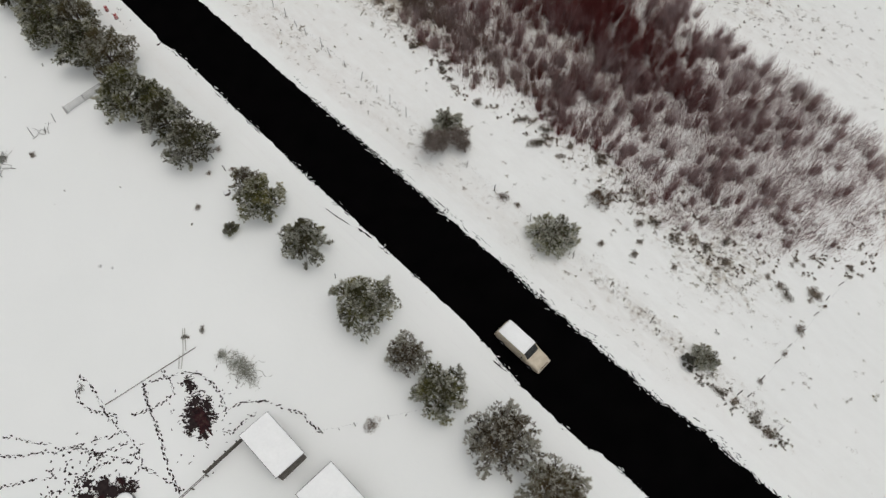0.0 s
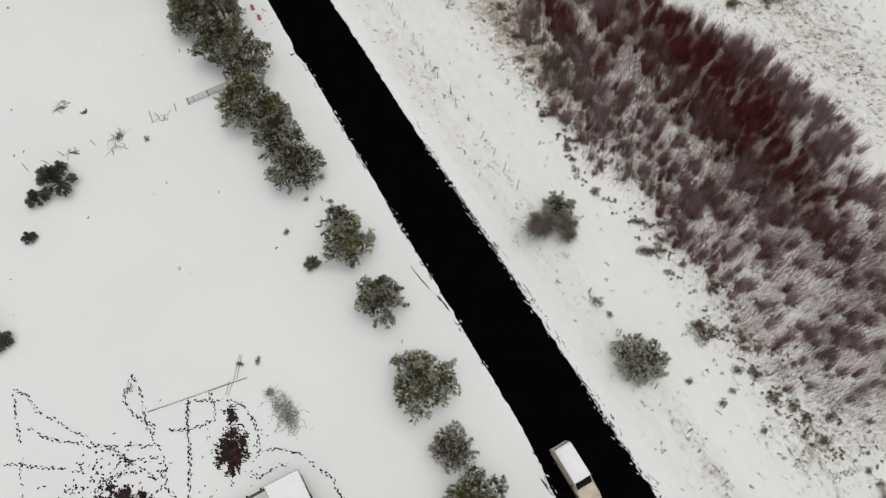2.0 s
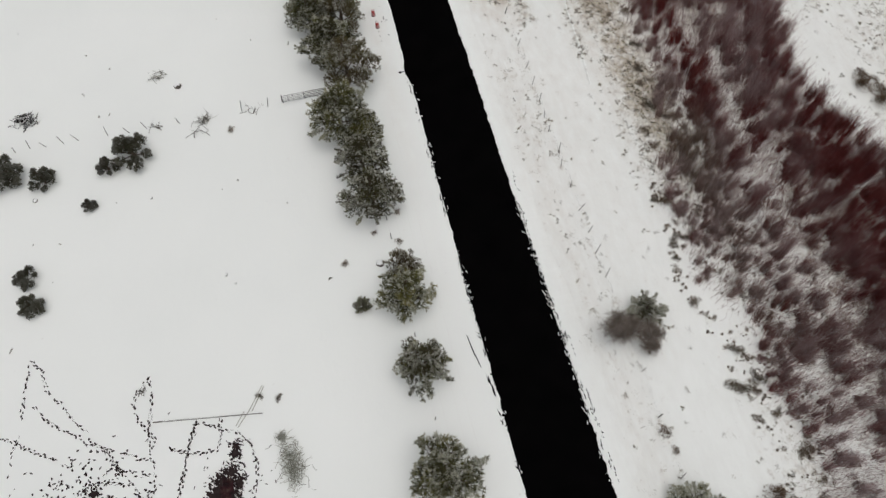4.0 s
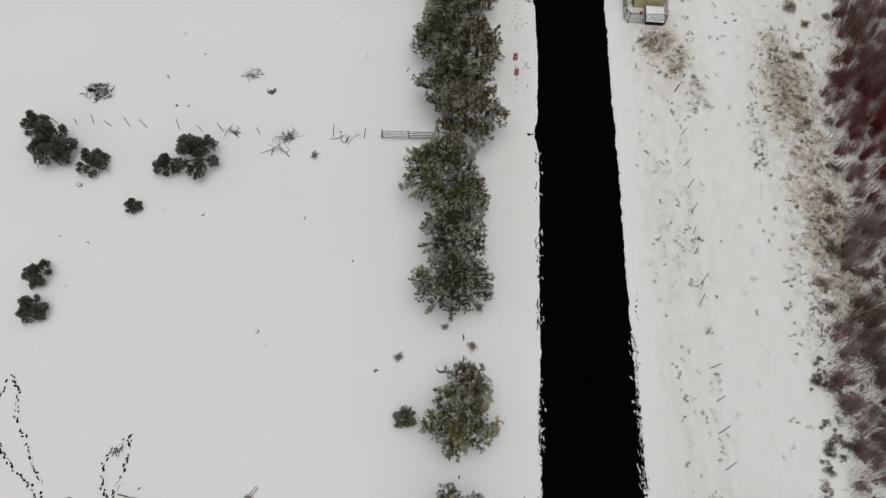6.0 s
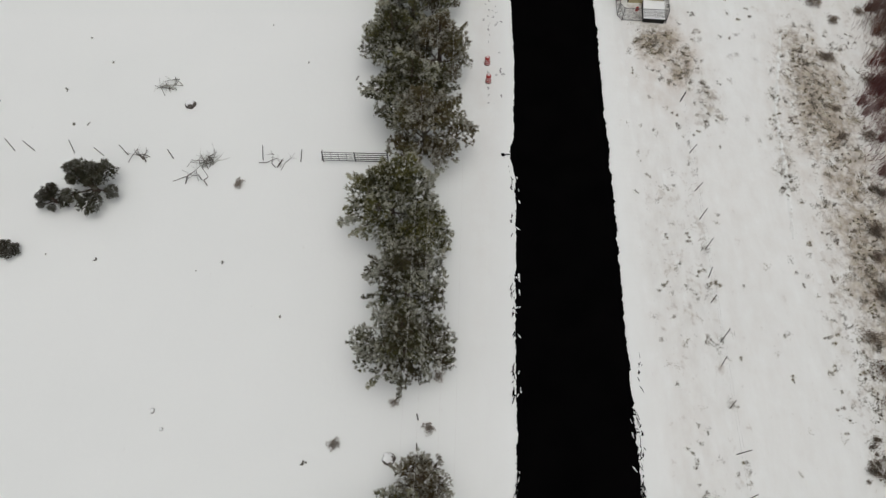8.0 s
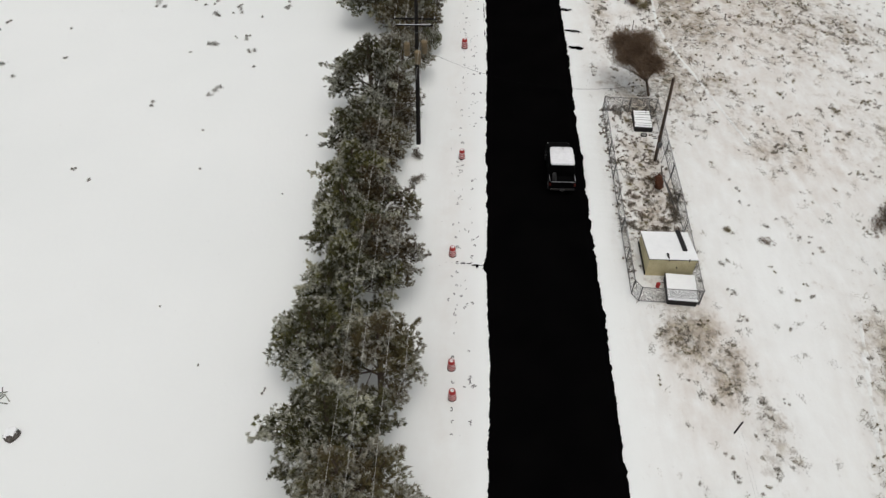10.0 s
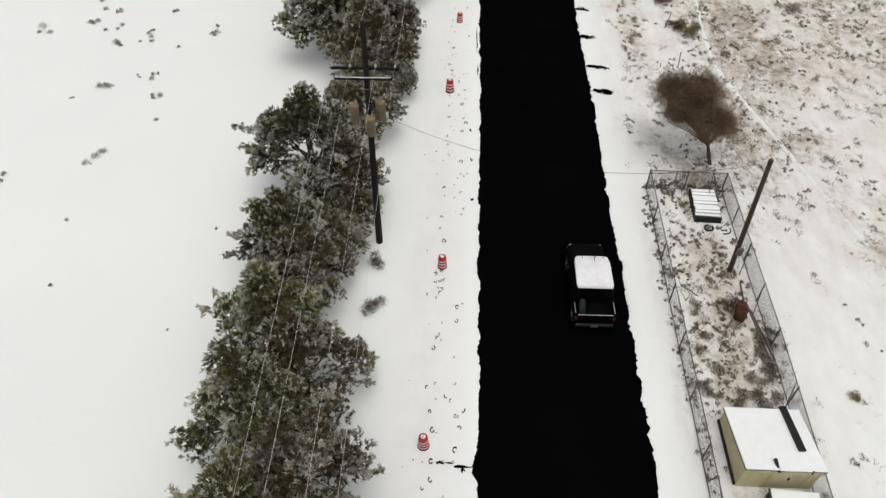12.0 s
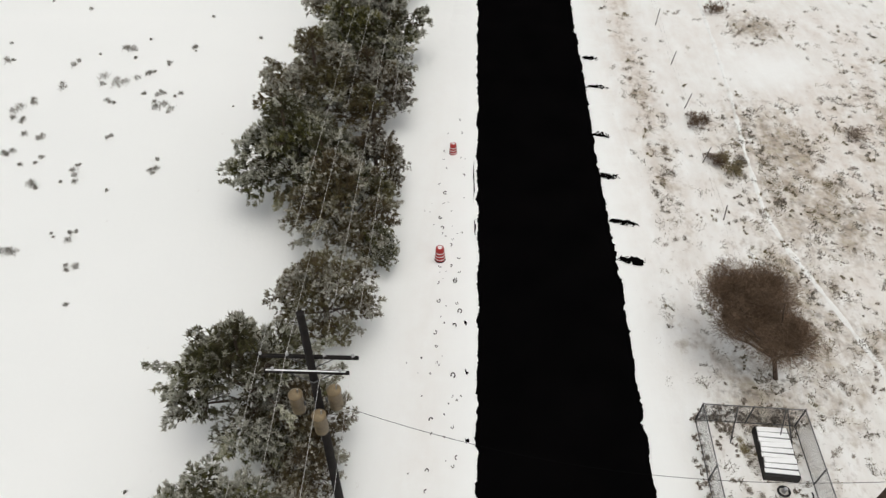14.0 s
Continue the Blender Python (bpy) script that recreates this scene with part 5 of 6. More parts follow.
FRONT, BACK = 1.52, 0.90                      # eaves of the lean-to roof
shed = thing("utility_shed", "low cream lean-to shed with a snow-covered sloping roof", "shed", at=(28.97, 82.72, 0), turn=-0.5)
part("front_wall", boxed((-1.43, -1.40, -0.05), (1.43, -1.33, FRONT)), CREAM, shed)
part("back_wall", boxed((-1.43, 1.33, -0.05), (1.43, 1.40, BACK)), CREAM, shed)
for s in (-1, 1):
    part("side_wall", sloped(s * 1.43 - 0.07 * (s > 0), s * 1.43 + 0.07 * (s < 0), -1.33, 1.33, -0.05, -0.05, FRONT - 0.02, BACK + 0.02), CREAM, shed)
for x in (-1.1, -0.75, -0.4, -0.05, 0.3, 0.65, 1.0, 1.3):
    part("panel_seam", boxed((x - 0.012, -1.414, 0.0), (x + 0.012, -1.40, FRONT - 0.06)), CREAM, shed)
door = part("door", boxed((-0.35, -1.425, 0.05), (0.45, -1.404, 1.38), 0.005), CREAM, shed)
part("handle", boxed((0.3, -1.46, 0.75), (0.36, -1.425, 0.9)), BLACK_METAL, door, "black handle")
part("dark_footing", boxed((-1.50, -1.36, -0.05), (-1.432, 1.42, 0.14), 0.01), BLACK_METAL, shed, "dark footing along the wall")
roof = part("roof", sloped(-1.5, 1.5, -1.5, 1.48, FRONT + 0.005, BACK - 0.005, FRONT + 0.05, BACK + 0.04), BLACK_METAL, shed, "dark roof edge")
part("fascia", boxed((-1.46, -1.515, FRONT - 0.09), (1.46, -1.502, FRONT + 0.0)), CREAM, roof, "cream fascia board")
part("snow", sloped(-1.49, 1.49, -1.49, 1.47, FRONT + 0.052, BACK + 0.042, FRONT + 0.12, BACK + 0.11), SNOW, roof, "even layer of snow on the roof")
part("snow_slab", sloped(-0.25, 0.95, -1.53, -0.95, FRONT + 0.10, FRONT - 0.01, FRONT + 0.17, FRONT + 0.06), SNOW, roof, "raised slab of snow at the eave")
part("bare_strip", sloped(0.72, 0.98, -0.62, 1.56, FRONT - 0.1, BACK + 0.06, FRONT + 0.05, BACK + 0.20), BLACK_METAL, roof, "black flue lying down the roof")
part("roof_bracket", rods((-0.27, -1.55, FRONT + 0.02), (-0.33, -1.05, FRONT + 0.14), 0.05, 0.07, sides=7), BLACK_METAL, roof, "black bracket at the roof edge")
part("roof_bracket", rods((0.93, -1.54, FRONT - 0.02), (0.93, -1.52, FRONT + 0.17), 0.03, sides=6), BLACK_METAL, roof, "black bracket at the roof edge")
part("skid", boxed((-1.4, -1.33, -0.12), (1.4, -1.2, -0.06)), DARK_WOOD, shed)

cabinet = thing("ground_cabinet", "low hatch with a snow-covered lid in front of the shed", "utility cabinet", at=(29.4, 79.95, 0), turn=-4)
part("body", sloped(-0.86, 0.86, -0.98, 0.98, -0.05, -0.05, 0.36, 0.52), BLACK_METAL, cabinet, "dark sides")
lid = part("lid", sloped(-0.92, 0.92, -1.04, 1.0, 0.365, 0.525, 0.41, 0.57), BLACK_METAL, cabinet, "dark lid edge")
part("snow", sloped(-0.86, 0.9, -0.98, 0.98, 0.412, 0.572, 0.47, 0.63), SNOW, lid, "layer of snow on the lid")

pad = thing("pump_box", "low dark pump box with a snow-covered corrugated top", "utility box", at=(29.63, 96.9, 0), turn=-3)
part("body", boxed((-0.68, -1.12, -0.05), (0.68, 1.08, 0.36), 0.02), BLACK_METAL, pad, "dark sides")
for k in range(9):
    y, j = -0.98 + k * 0.225, (k * 37 % 11) / 11
    rib = part("roof_rib", boxed((-0.66 + 0.07 * j, y, 0.36), (0.66 - 0.06 * ((j * 3) % 1), y + 0.18 + 0.04 * j, 0.395 + 0.05 * j), 0.02), SNOW, pad, "snow-covered roof rib")
    rib.matrix_basis = pose(0, 0, 0, 0, 0, (j - 0.5) * 3)
hose = thing("coiled_hose", "small coil of black hose beside the pump box", "hose", at=(29.55, 95.35, 0.03))
bm = bmesh.new()
for k in range(14):
    a, b = k * math.tau / 14, (k + 1) * math.tau / 14
    rod(bm, (0.22 * math.cos(a), 0.2 * math.sin(a), 0.05), (0.22 * math.cos(b), 0.2 * math.sin(b), 0.05), 0.045, sides=6)
part("coil", bm, RUBBER, hose)
part("valve", lathe([(0.09, 0), (0.09, 0.25), (0.05, 0.3)], 10), CHROME, hose, "pale valve cap")
bm = bmesh.new()
for k in range(7):
    a, b = -1.9 + k * 0.32, -1.9 + (k + 1) * 0.32
    rod(bm, (0.75 + 0.35 * math.cos(a), -0.1 + 0.3 * math.sin(a), 0.03), (0.75 + 0.35 * math.cos(b), -0.1 + 0.3 * math.sin(b), 0.03), 0.03, sides=5)
part("loose_end", bm, RUBBER, hose)

barrel = thing("rusted_tank", "rusted brown steel tank, dented and half sunk in weeds", "tank", at=(29.72, 89.5, 0), turn=8)
dented = lathe([(0.05, -0.1), (0.25, -0.1), (0.29, 0.0), (0.27, 0.3), (0.30, 0.55), (0.25, 0.85), (0.22, 1.0), (0.16, 1.06), (0.04, 1.04)], 18)
for v in dented.verts:
    q = 1 + 0.16 * math.sin(5 * v.co.z + 3 * math.atan2(v.co.y, v.co.x)) + 0.1 * math.sin(11 * v.co.z - 5 * math.atan2(v.co.y, v.co.x))
    v.co = (v.co.x * q - 0.16 * v.co.z, v.co.y * q * 0.75 + 0.12 * v.co.z, v.co.z)
part("shell", dented, RUST, barrel, "dented rust-brown shell", True)
part("pipe_stub", rods((-0.12, 0.1, 1.0), (-0.2, 0.16, 1.22), 0.05, sides=8), RUST, barrel, "rusted pipe stub")
for k, (x, y, l, a) in enumerate([(30.35, 88.9, 3.2, 4), (30.5, 88.6, 2.8, 7), (30.15, 90.6, 2.2, -6)]):
    p = thing("steel_pipe", "grey steel pipe lying beside the enclosure fence", "pipe", "pipes by the fence", at=(x, y, 0.05), turn=a)
    part("tube", rods((0, -l / 2, 0), (0, l / 2, 0), 0.045, sides=8), GREY_WOOD if k else GALV, p)
for x, y, q, k, h in ((30.9, 88.8, 0.45, 4, 0.6), (30.3, 88.0, 0.4, 4, 0.6), (29.3, 86.2, 0.45, 0, 0.6), (28.6, 85.1, 0.55, 4, 0.5), (29.5, 85.0, 0.6, 4, 0.5), (30.2, 85.2, 0.45, 0, 0.6), (28.0, 86.8, 0.5, 0, 0.5), (29.45, 90.2, 0.6, 3, 1.1), (30.3, 86.8, 0.5, 4, 0.7)):
    shrub(x, y, q, k, h)
re2 = random.Random(19)
for _ in range(50):
    x, y = re2.uniform(27.0, 30.7), re2.uniform(80.5, 97.5)
    if (27.2 < x < 30.6 and 79.0 < y < 84.0) or (28.8 < x and y > 94.8):
        continue
    shrub(x, y, re2.uniform(0.18, 0.5), re2.choice([0, 2, 2, 4]), 0.3)
redcan = thing("red_can", "small red can beside the shed door", "can", at=(28.15, 80.4, 0))
part("body", lathe([(0.11, -0.02), (0.13, 0.0), (0.13, 0.3), (0.08, 0.36)], 10), ORANGE, redcan)
part("spout", rods((0.05, 0, 0.34), (0.14, 0, 0.44), 0.02, sides=5), BLACK_METAL, redcan)


# ---- wire fences, gate, brushwood ----
def post(x, y, tall, lean_x, lean_y, radius=0.055, group="old fence posts"):
    ob = new("fence_post", None)
    ob = part("fence_post", rods((0, 0, -0.25), (lean_x, lean_y, tall), radius, radius * 0.8, sides=7), GREY_WOOD if radius < 0.05 or radius == 0.05 else DARK_WOOD)
    ob.matrix_basis = pose(x, y, float(ground_z(x, y)[0]))
    return tagged(ob, "weathered grey wooden fence post" if radius <= 0.05 else "dark leaning wooden fence post", "post", group)


rf2 = random.Random(3)
east = [-14, -9.3, -4.2, 1.0, 6.2, 11.0, 17.0, 22.3, 26.5, 31.5, 36.0, 38.6, 41.0, 43.6, 46.3, 49.0, 50.6, 53.4, 55.2, 57.4, 59.8, 62.2, 65.6, 70.5, 104.6, 110.6, 115.5, 120.9, 126.0, 131.4, 137]
for y in east:
    post(30.45 + (0.35 if y > 100 else 0) + rf2.uniform(-0.1, 0.1), y, rf2.uniform(0.9, 1.4), rf2.uniform(-0.05, 0.45), rf2.uniform(-0.1, 0.35), 0.0501 if rf2.random() < 0.25 else 0.032, "posts of the east fence")
for z in (0.55, 0.95):
    for a, b in ((-14, 70.5), (104.6, 137)):
        cable("fence_wire", (30.5, a, z), (30.5 + (0.3 if a > 100 else 0), b, z), 0.0, 0.0016, "rusty strand of fence wire between posts", "fence wires", 20, WIRE_DARK)
for x, y in [(-24.5, 64.3), (-23.0, 64.4), (-21.3, 64.3), (-19.5, 64.2), (-18.0, 64.3), (-15.0, 64.1), (-12.7, 64.0), (-10.9, 64.1), (-7.5, 63.9), (-26.2, 64.4), (-0.9, 63.9), (1.9, 63.8), (3.5, 63.95)]:
    post(x, y, rf2.uniform(0.8, 1.25), rf2.uniform(-0.5, 0.3), rf2.uniform(-0.2, 0.5), 0.038, "posts of the pasture fence")
for y in (43.2, 45.0, 47.2, 34.6, 26.8):
    post(11.6, y, 1.1, rf2.uniform(-0.1, 0.1), rf2.uniform(-0.1, 0.3), 0.05, "posts below the pines")
for k in range(9):
    post(31 + k * 2.3, -10.1, 1.0, rf2.uniform(-0.1, 0.1), rf2.uniform(-0.2, 0.2), 0.045, "posts of the cross fence")
for z in (0.5, 0.85):
    cable("fence_wire", (30, -10.1, z), (52, -10.3, z), 0.0, 0.0016, "rusty strand of fence wire between posts", "fence wires", 12, WIRE_DARK)
for k in range(6):
    post(0.4 + k * 1.3, 15.9 - k * 0.85, 1.0, rf2.uniform(-0.1, 0.1), rf2.uniform(-0.2, 0.2), 0.045, "posts of the yard fence")
cable("fence_wire", (-0.2, 16.4, 0.8), (8.0, 11.0, 0.8), 0.05, 0.0028, "rusty strand of fence wire between posts", "fence wires", 10, WIRE_DARK)

gate = thing("farm_gate", "grey tubular steel farm gate standing closed in snow", "gate", at=(3.65, 63.95, 0))
for x in (0.0, 2.35, 4.75):
    part("upright", rods((x, 0, -0.1 if x in (0.0, 4.75) else 0.12), (x, 0, 1.2), 0.045, sides=8), GALV, gate)
for z in (0.2, 0.42, 0.66, 0.92, 1.15):
    part("bar", rods((0, 0, z), (2.35, 0, z), 0.024, sides=6), GALV, gate)
    part("bar", rods((2.35, 0, z), (4.75, 0, z), 0.03, sides=6), BLACK_METAL, gate, "darker steel bar")
for x in (0.6, 1.15, 1.75):
    part("stay", rods((x, 0.03, 0.2), (x, 0.03, 1.15), 0.016, sides=5), GALV, gate)


def bough(r, a, b, thick):
    """One crooked branch from a to b with a side twig or two."""
    bm = bmesh.new()
    a, b = Vector(a), Vector(b)
    long = (b - a).length
    pts = [a, a.lerp(b, 0.35) + Vector((r.gauss(0, 0.09), r.gauss(0, 0.09), r.uniform(-0.02, 0.06))) * long, a.lerp(b, 0.7) + Vector((r.gauss(0, 0.1), r.gauss(0, 0.1), r.uniform(-0.02, 0.08))) * long, b]
    for k in range(3):
        rod(bm, pts[k], pts[k + 1], thick * (1 - 0.25 * k), thick * (0.75 - 0.25 * k), 5)
    for _ in range(r.choice([0, 1, 2])):
        k = r.choice([1, 2])
        rod(bm, pts[k], pts[k] + (b - a) * r.uniform(0.15, 0.3) + Vector((r.gauss(0, 0.16), r.gauss(0, 0.16), r.uniform(0, 0.1))) * long, thick * 0.45, thick * 0.15, 4)
    return bm


def brush_pile(x, y, wide, long, high, count, length, turn, material, label, thick=0.035, seed=0, second=None):
    """A heap of crooked branches thrown across one another."""
    r = random.Random(seed)
    ob = thing("brush_pile", label, "brush pile", "brushwood heaps", at=(x, y, float(ground_z(x, y)[0])), turn=turn)
    for k in range(count):
        px, py = r.gauss(0, wide * 0.35), r.gauss(0, long * 0.35)
        h = max(0.03, high * (1 - (px / wide) ** 2 - (py / long) ** 2) * r.uniform(0.2, 1.0))
        a, l = r.uniform(0, math.pi), length * r.uniform(0.5, 1.2)
        dz = r.uniform(-0.1, 0.18) * l
        c, s = math.cos(a) * l / 2, math.sin(a) * l / 2
        part("branch", bough(r, (px - c, py - s, max(0.0, h - dz)), (px + c, py + s, max(0.02, h + dz)), thick * r.uniform(0.5, 1.2)), second if second and k % 3 == 0 else material, ob)
    return ob


brush_pile(-23.4, 68.2, 1.5, 1.1, 0.7, 150, 0.75, 0, DARK_WOOD, "round heap of grey cut branches in the snow", 0.05, 1, SNOW)
brush_pile(-5.0, 63.7, 1.3, 0.9, 0.35, 26, 1.3, 10, GREY_WOOD, "loose heap of grey branches dusted with snow", 0.03, 2, FROSTED_BRUSH)
brush_pile(-5.6, 62.4, 1.2, 0.3, 0.15, 5, 1.8, 12, GREY_WOOD, "a few grey branches lying in the snow", 0.04, 3)
brush_pile(-9.3, 70.8, 0.8, 1.0, 0.3, 15, 1.5, 100, FROSTED_BRUSH, "loose grey branches lying in the snow", 0.035, 4, GREY_WOOD)
brush_pile(-9.9, 64.1, 1.0, 0.2, 0.2, 6, 1.7, 5, GREY_WOOD, "fallen fence rails lying in the snow", 0.045, 5)
brush_pile(0.3, 63.8, 1.2, 0.3, 0.25, 6, 1.5, 0, GREY_WOOD, "fallen fence rails leaning on a post", 0.04, 6)
brush_pile(-1.0, 26.0, 1.5, 2.9, 0.5, 295, 0.7, 8, FROSTED_BRUSH, "long heap of grey-green brushwood dusted with snow", 0.03, 7)
brush_pile(-1.6, 28.5, 0.6, 0.5, 0.5, 80, 0.7, 0, FROSTED_BRUSH, "tuft of grey-green brushwood in the snow", 0.02, 8)
brush_pile(27.6, 91.1, 0.4, 0.9, 0.15, 5, 1.5, 8, FROSTED_BRUSH, "a few pale bare branches lying in the enclosure", 0.03, 11)
brush_pile(-13.2, 35.3, 0.8, 0.3, 0.2, 8, 0.9, 20, GREY_WOOD, "a few dark sticks lying in the snow", 0.04, 9)


def rock(x, y, r, name="stone", label="dark stone with a cap of snow", seed=1):
    bm = bmesh.new()
    bmesh.ops.create_icosphere(bm, subdivisions=2, radius=r)
    for v in bm.verts:
        k = 1 + 0.25 * noise.noise(v.co * 2.3 / r + Vector((seed, 0, 0)))
        v.co = Vector((v.co.x * k, v.co.y * k, v.co.z * 0.6 * k))
    ob = thing(name, label, "stone", "stones", at=(x, y, float(ground_z(x, y)[0]) + r * 0.15), turn=seed * 50)
    part("body", bm, GREY_WOOD, ob)
    bm = bmesh.new()
    bmesh.ops.create_icosphere(bm, subdivisions=3, radius=r * 0.72)
    for v in bm.verts:
        k = 1 + 0.7 * noise.noise(v.co * 3.1 / r + Vector((seed * 2.7, 1.0, 0)))
        v.co = Vector((v.co.x * k + r * 0.12, v.co.y * k + r * 0.1, max(v.co.z, 0) * 0.45 + r * 0.40))
    part("snow_cap", bm, SNOW, ob, "ragged white snow cap")


for k, (x, y, r) in enumerate([(-7.3, 69.0, 0.42), (10.0, 42.6, 0.4), (-11.0, 55.3, 0.15), (-4.6, 45.0, 0.18), (-3.8, 43.9, 0.12), (-22.4, 57.8, 0.25)]):
    rock(x, y, r, seed=k + 1)

# flat dark spots standing in for shaded footprints on the verge
clods = []
rc = random.Random(8)
for _ in range(40):
    y = rc.uniform(79, 112) if rc.random() < 0.85 else rc.uniform(66, 120)
    clods.append((rc.choice([15.0, 15.9, 16.6]) + rc.gauss(0, 0.35), y, rc.uniform(0.02, 0.06), rc.uniform(0.02, 0.07), rc.uniform(0, 180)))


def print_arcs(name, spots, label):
    """Footprints in snow: the shade along their broken rims, laid on as dark arcs."""
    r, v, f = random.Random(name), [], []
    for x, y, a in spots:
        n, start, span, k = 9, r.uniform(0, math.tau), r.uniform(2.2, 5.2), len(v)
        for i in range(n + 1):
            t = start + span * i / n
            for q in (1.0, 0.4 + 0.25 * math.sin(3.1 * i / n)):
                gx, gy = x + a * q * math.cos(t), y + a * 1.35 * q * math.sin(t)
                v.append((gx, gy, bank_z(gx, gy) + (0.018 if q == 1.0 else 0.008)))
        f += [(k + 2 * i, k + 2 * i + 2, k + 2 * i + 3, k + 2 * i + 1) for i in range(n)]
    tagged(new(name, mesh_of(name, v, f, SOIL_AND_SHADE)), label, "prints", kind="stuff")


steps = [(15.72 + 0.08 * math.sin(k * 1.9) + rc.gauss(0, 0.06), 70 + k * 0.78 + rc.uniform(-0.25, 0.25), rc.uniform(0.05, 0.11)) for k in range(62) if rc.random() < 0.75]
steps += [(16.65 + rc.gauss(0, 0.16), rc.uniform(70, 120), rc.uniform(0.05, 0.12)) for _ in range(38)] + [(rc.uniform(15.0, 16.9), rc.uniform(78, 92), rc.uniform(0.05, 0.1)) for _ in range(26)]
print_arcs("verge_prints", steps, "dark arcs painted as the shade in roadside footprints")
blotches("verge_clods", [(x, y, a * 0.8, b2 * 0.8, t) for x, y, a, b2, t in clods], SOIL_AND_SHADE, "small dark spots standing for shaded footprints on the roadside snow", "clods", 0.5)


def wheel_track(points, half, label):
    """A ragged strip of clean snow in a wheel rut."""
    r, v, f = random.Random(len(points)), [], []
    pts = []
    for (x0, y0), (x1, y1) in zip(points, points[1:]):
        n = max(2, int(abs(y1 - y0) / 0.4))
        pts += [(x0 + (x1 - x0) * k / n, y0 + (y1 - y0) * k / n) for k in range(n)]
    for x, y in pts:
        w = half * (1 + r.uniform(-0.55, 0.45))
        z = float(ground_z(x, y)[0])
        v += [(x - w, y, z + 0.006), (x, y, z + 0.03), (x + w, y, z + 0.006)]
    for k in range(len(pts) - 1):
        f += [(k * 3 + j, k * 3 + j + 1, k * 3 + j + 4, k * 3 + j + 3) for j in range(2)]
    me = mesh_of("wheel_track", v, f, SNOW_GROUND, True)
    me.attributes.new("thin", "FLOAT", "POINT").data.foreach_set("value", [0.55] * len(v))
    me.flip_normals() if me.polygons[0].normal.z < 0 else None
    tagged(new("wheel_track", me), label, "track", "wheel tracks", "stuff")


wheel_track([(34.8, 137), (34.5, 130), (34.0, 121.8), (33.5, 116.3), (33.2, 111.4), (33.6, 108.7), (34.7, 104.7), (35.4, 102.1), (37.4, 94)], 0.14, "snow-filled wheel rut through the dead grass")
wheel_track([(39.7, 78.2), (37.6, 69.5), (37.4, 64.9), (36.7, 58)], 0.16, "faint wheel rut in the snow")


# ---- farmyard ----
def prints_along(lines, seed):
    """Hoof prints one before the other along each trail, with scuffed drags between some of them."""
    r, out = random.Random(seed), []
    for line in lines:
        for (x0, y0), (x1, y1) in zip(line, line[1:]):
            n = int(math.hypot(x1 - x0, y1 - y0) / 0.27) + 1
            a = math.degrees(math.atan2(y1 - y0, x1 - x0)) - 90
            nx, ny = -(y1 - y0), x1 - x0
            d = math.hypot(nx, ny)
            for k in range(n):
                u, off = (k + r.uniform(-0.2, 0.2)) / n, (0.07 if k % 2 else -0.07) + r.gauss(0, 0.05)
                px, py = x0 + (x1 - x0) * u + nx / d * off, y0 + (y1 - y0) * u + ny / d * off
                if r.random() < 0.72:
                    out.append((px, py, r.uniform(0.045, 0.095), r.uniform(0.09, 0.19), a + r.gauss(0, 20)))
                if r.random() < 0.4:
                    out.append((px, py, r.uniform(0.012, 0.022), r.uniform(0.14, 0.28), a + r.gauss(0, 10)))
    return out


TRAILS = [
    [(-22.6, 40.6), (-21.7, 39.5), (-21.4, 38.0), (-20.9, 36.9), (-19.8, 35.6), (-19.0, 34.2), (-18.1, 33.2), (-17.4, 31.8), (-16.4, 30.9), (-15.7, 29.6), (-15.0, 28.4)],
    [(-22.3, 36.3), (-21.4, 34.9), (-20.2, 33.7), (-18.7, 32.8), (-17.9, 32.0), (-16.7, 31.3), (-15.5, 30.7), (-13.5, 29.5), (-12.5, 29.3)],
    [(-12.4, 36.4), (-13.5, 35.5), (-13.9, 34.5), (-13.5, 32.8), (-12.7, 31.5), (-12.6, 29.7), (-12.4, 28.5), (-12.4, 26.9), (-12.9, 25.6), (-14.0, 25.0)],
    [(-12.4, 36.4), (-12.2, 34.9), (-12.4, 33.6), (-12.6, 32.4), (-12.6, 31.6), (-12.0, 30.5)],
]
PATHS = [
    [(-11.2, 30.0), (-10.1, 29.2), (-9.0, 28.9), (-8.0, 28.7), (-7.3, 28.8)],
    [(-8.7, 31.4), (-7.4, 31.0), (-6.4, 30.3), (-5.3, 29.8), (-4.3, 28.6), (-3.9, 27.0), (-4.1, 25.3), (-4.6, 23.9), (-5.1, 23.4)],
    [(-6.6, 31.3), (-6.7, 29.8), (-7.1, 28.4)], [(-6.1, 22.7), (-5.4, 21.8), (-4.0, 21.9), (-2.6, 21.7)],
    [(-22.6, 40.6), (-23.2, 37.8), (-23.4, 35.7), (-23.8, 33.6), (-24.4, 32.1)], [(-17.0, 28.3), (-15.1, 27.8)], [(-14.4, 27.7), (-13.6, 26.1)], [(-14.0, 28.2), (-12.6, 27.9)],
    [(-25.2, 34.1), (-24.2, 33.6), (-22.6, 32.4), (-20.7, 31.3), (-18.9, 29.8)], [(-4.7, 24.1), (-2.7, 23.2), (-1.3, 21.9), (-0.3, 19.5), (0.3, 18.6), (0.2, 17.2), (0.4, 16.0)],
]
SPURS = [
    [(-16.2, 30.9), (-15.3, 29.0), (-14.2, 27.2), (-13.6, 26.3), (-12.6, 26.8)], [(-13.1, 25.1), (-12.5, 23.5), (-12.1, 22.0), (-11.7, 20.7)], [(-15.9, 29.3), (-14.7, 28.8), (-12.7, 28.1)],
]
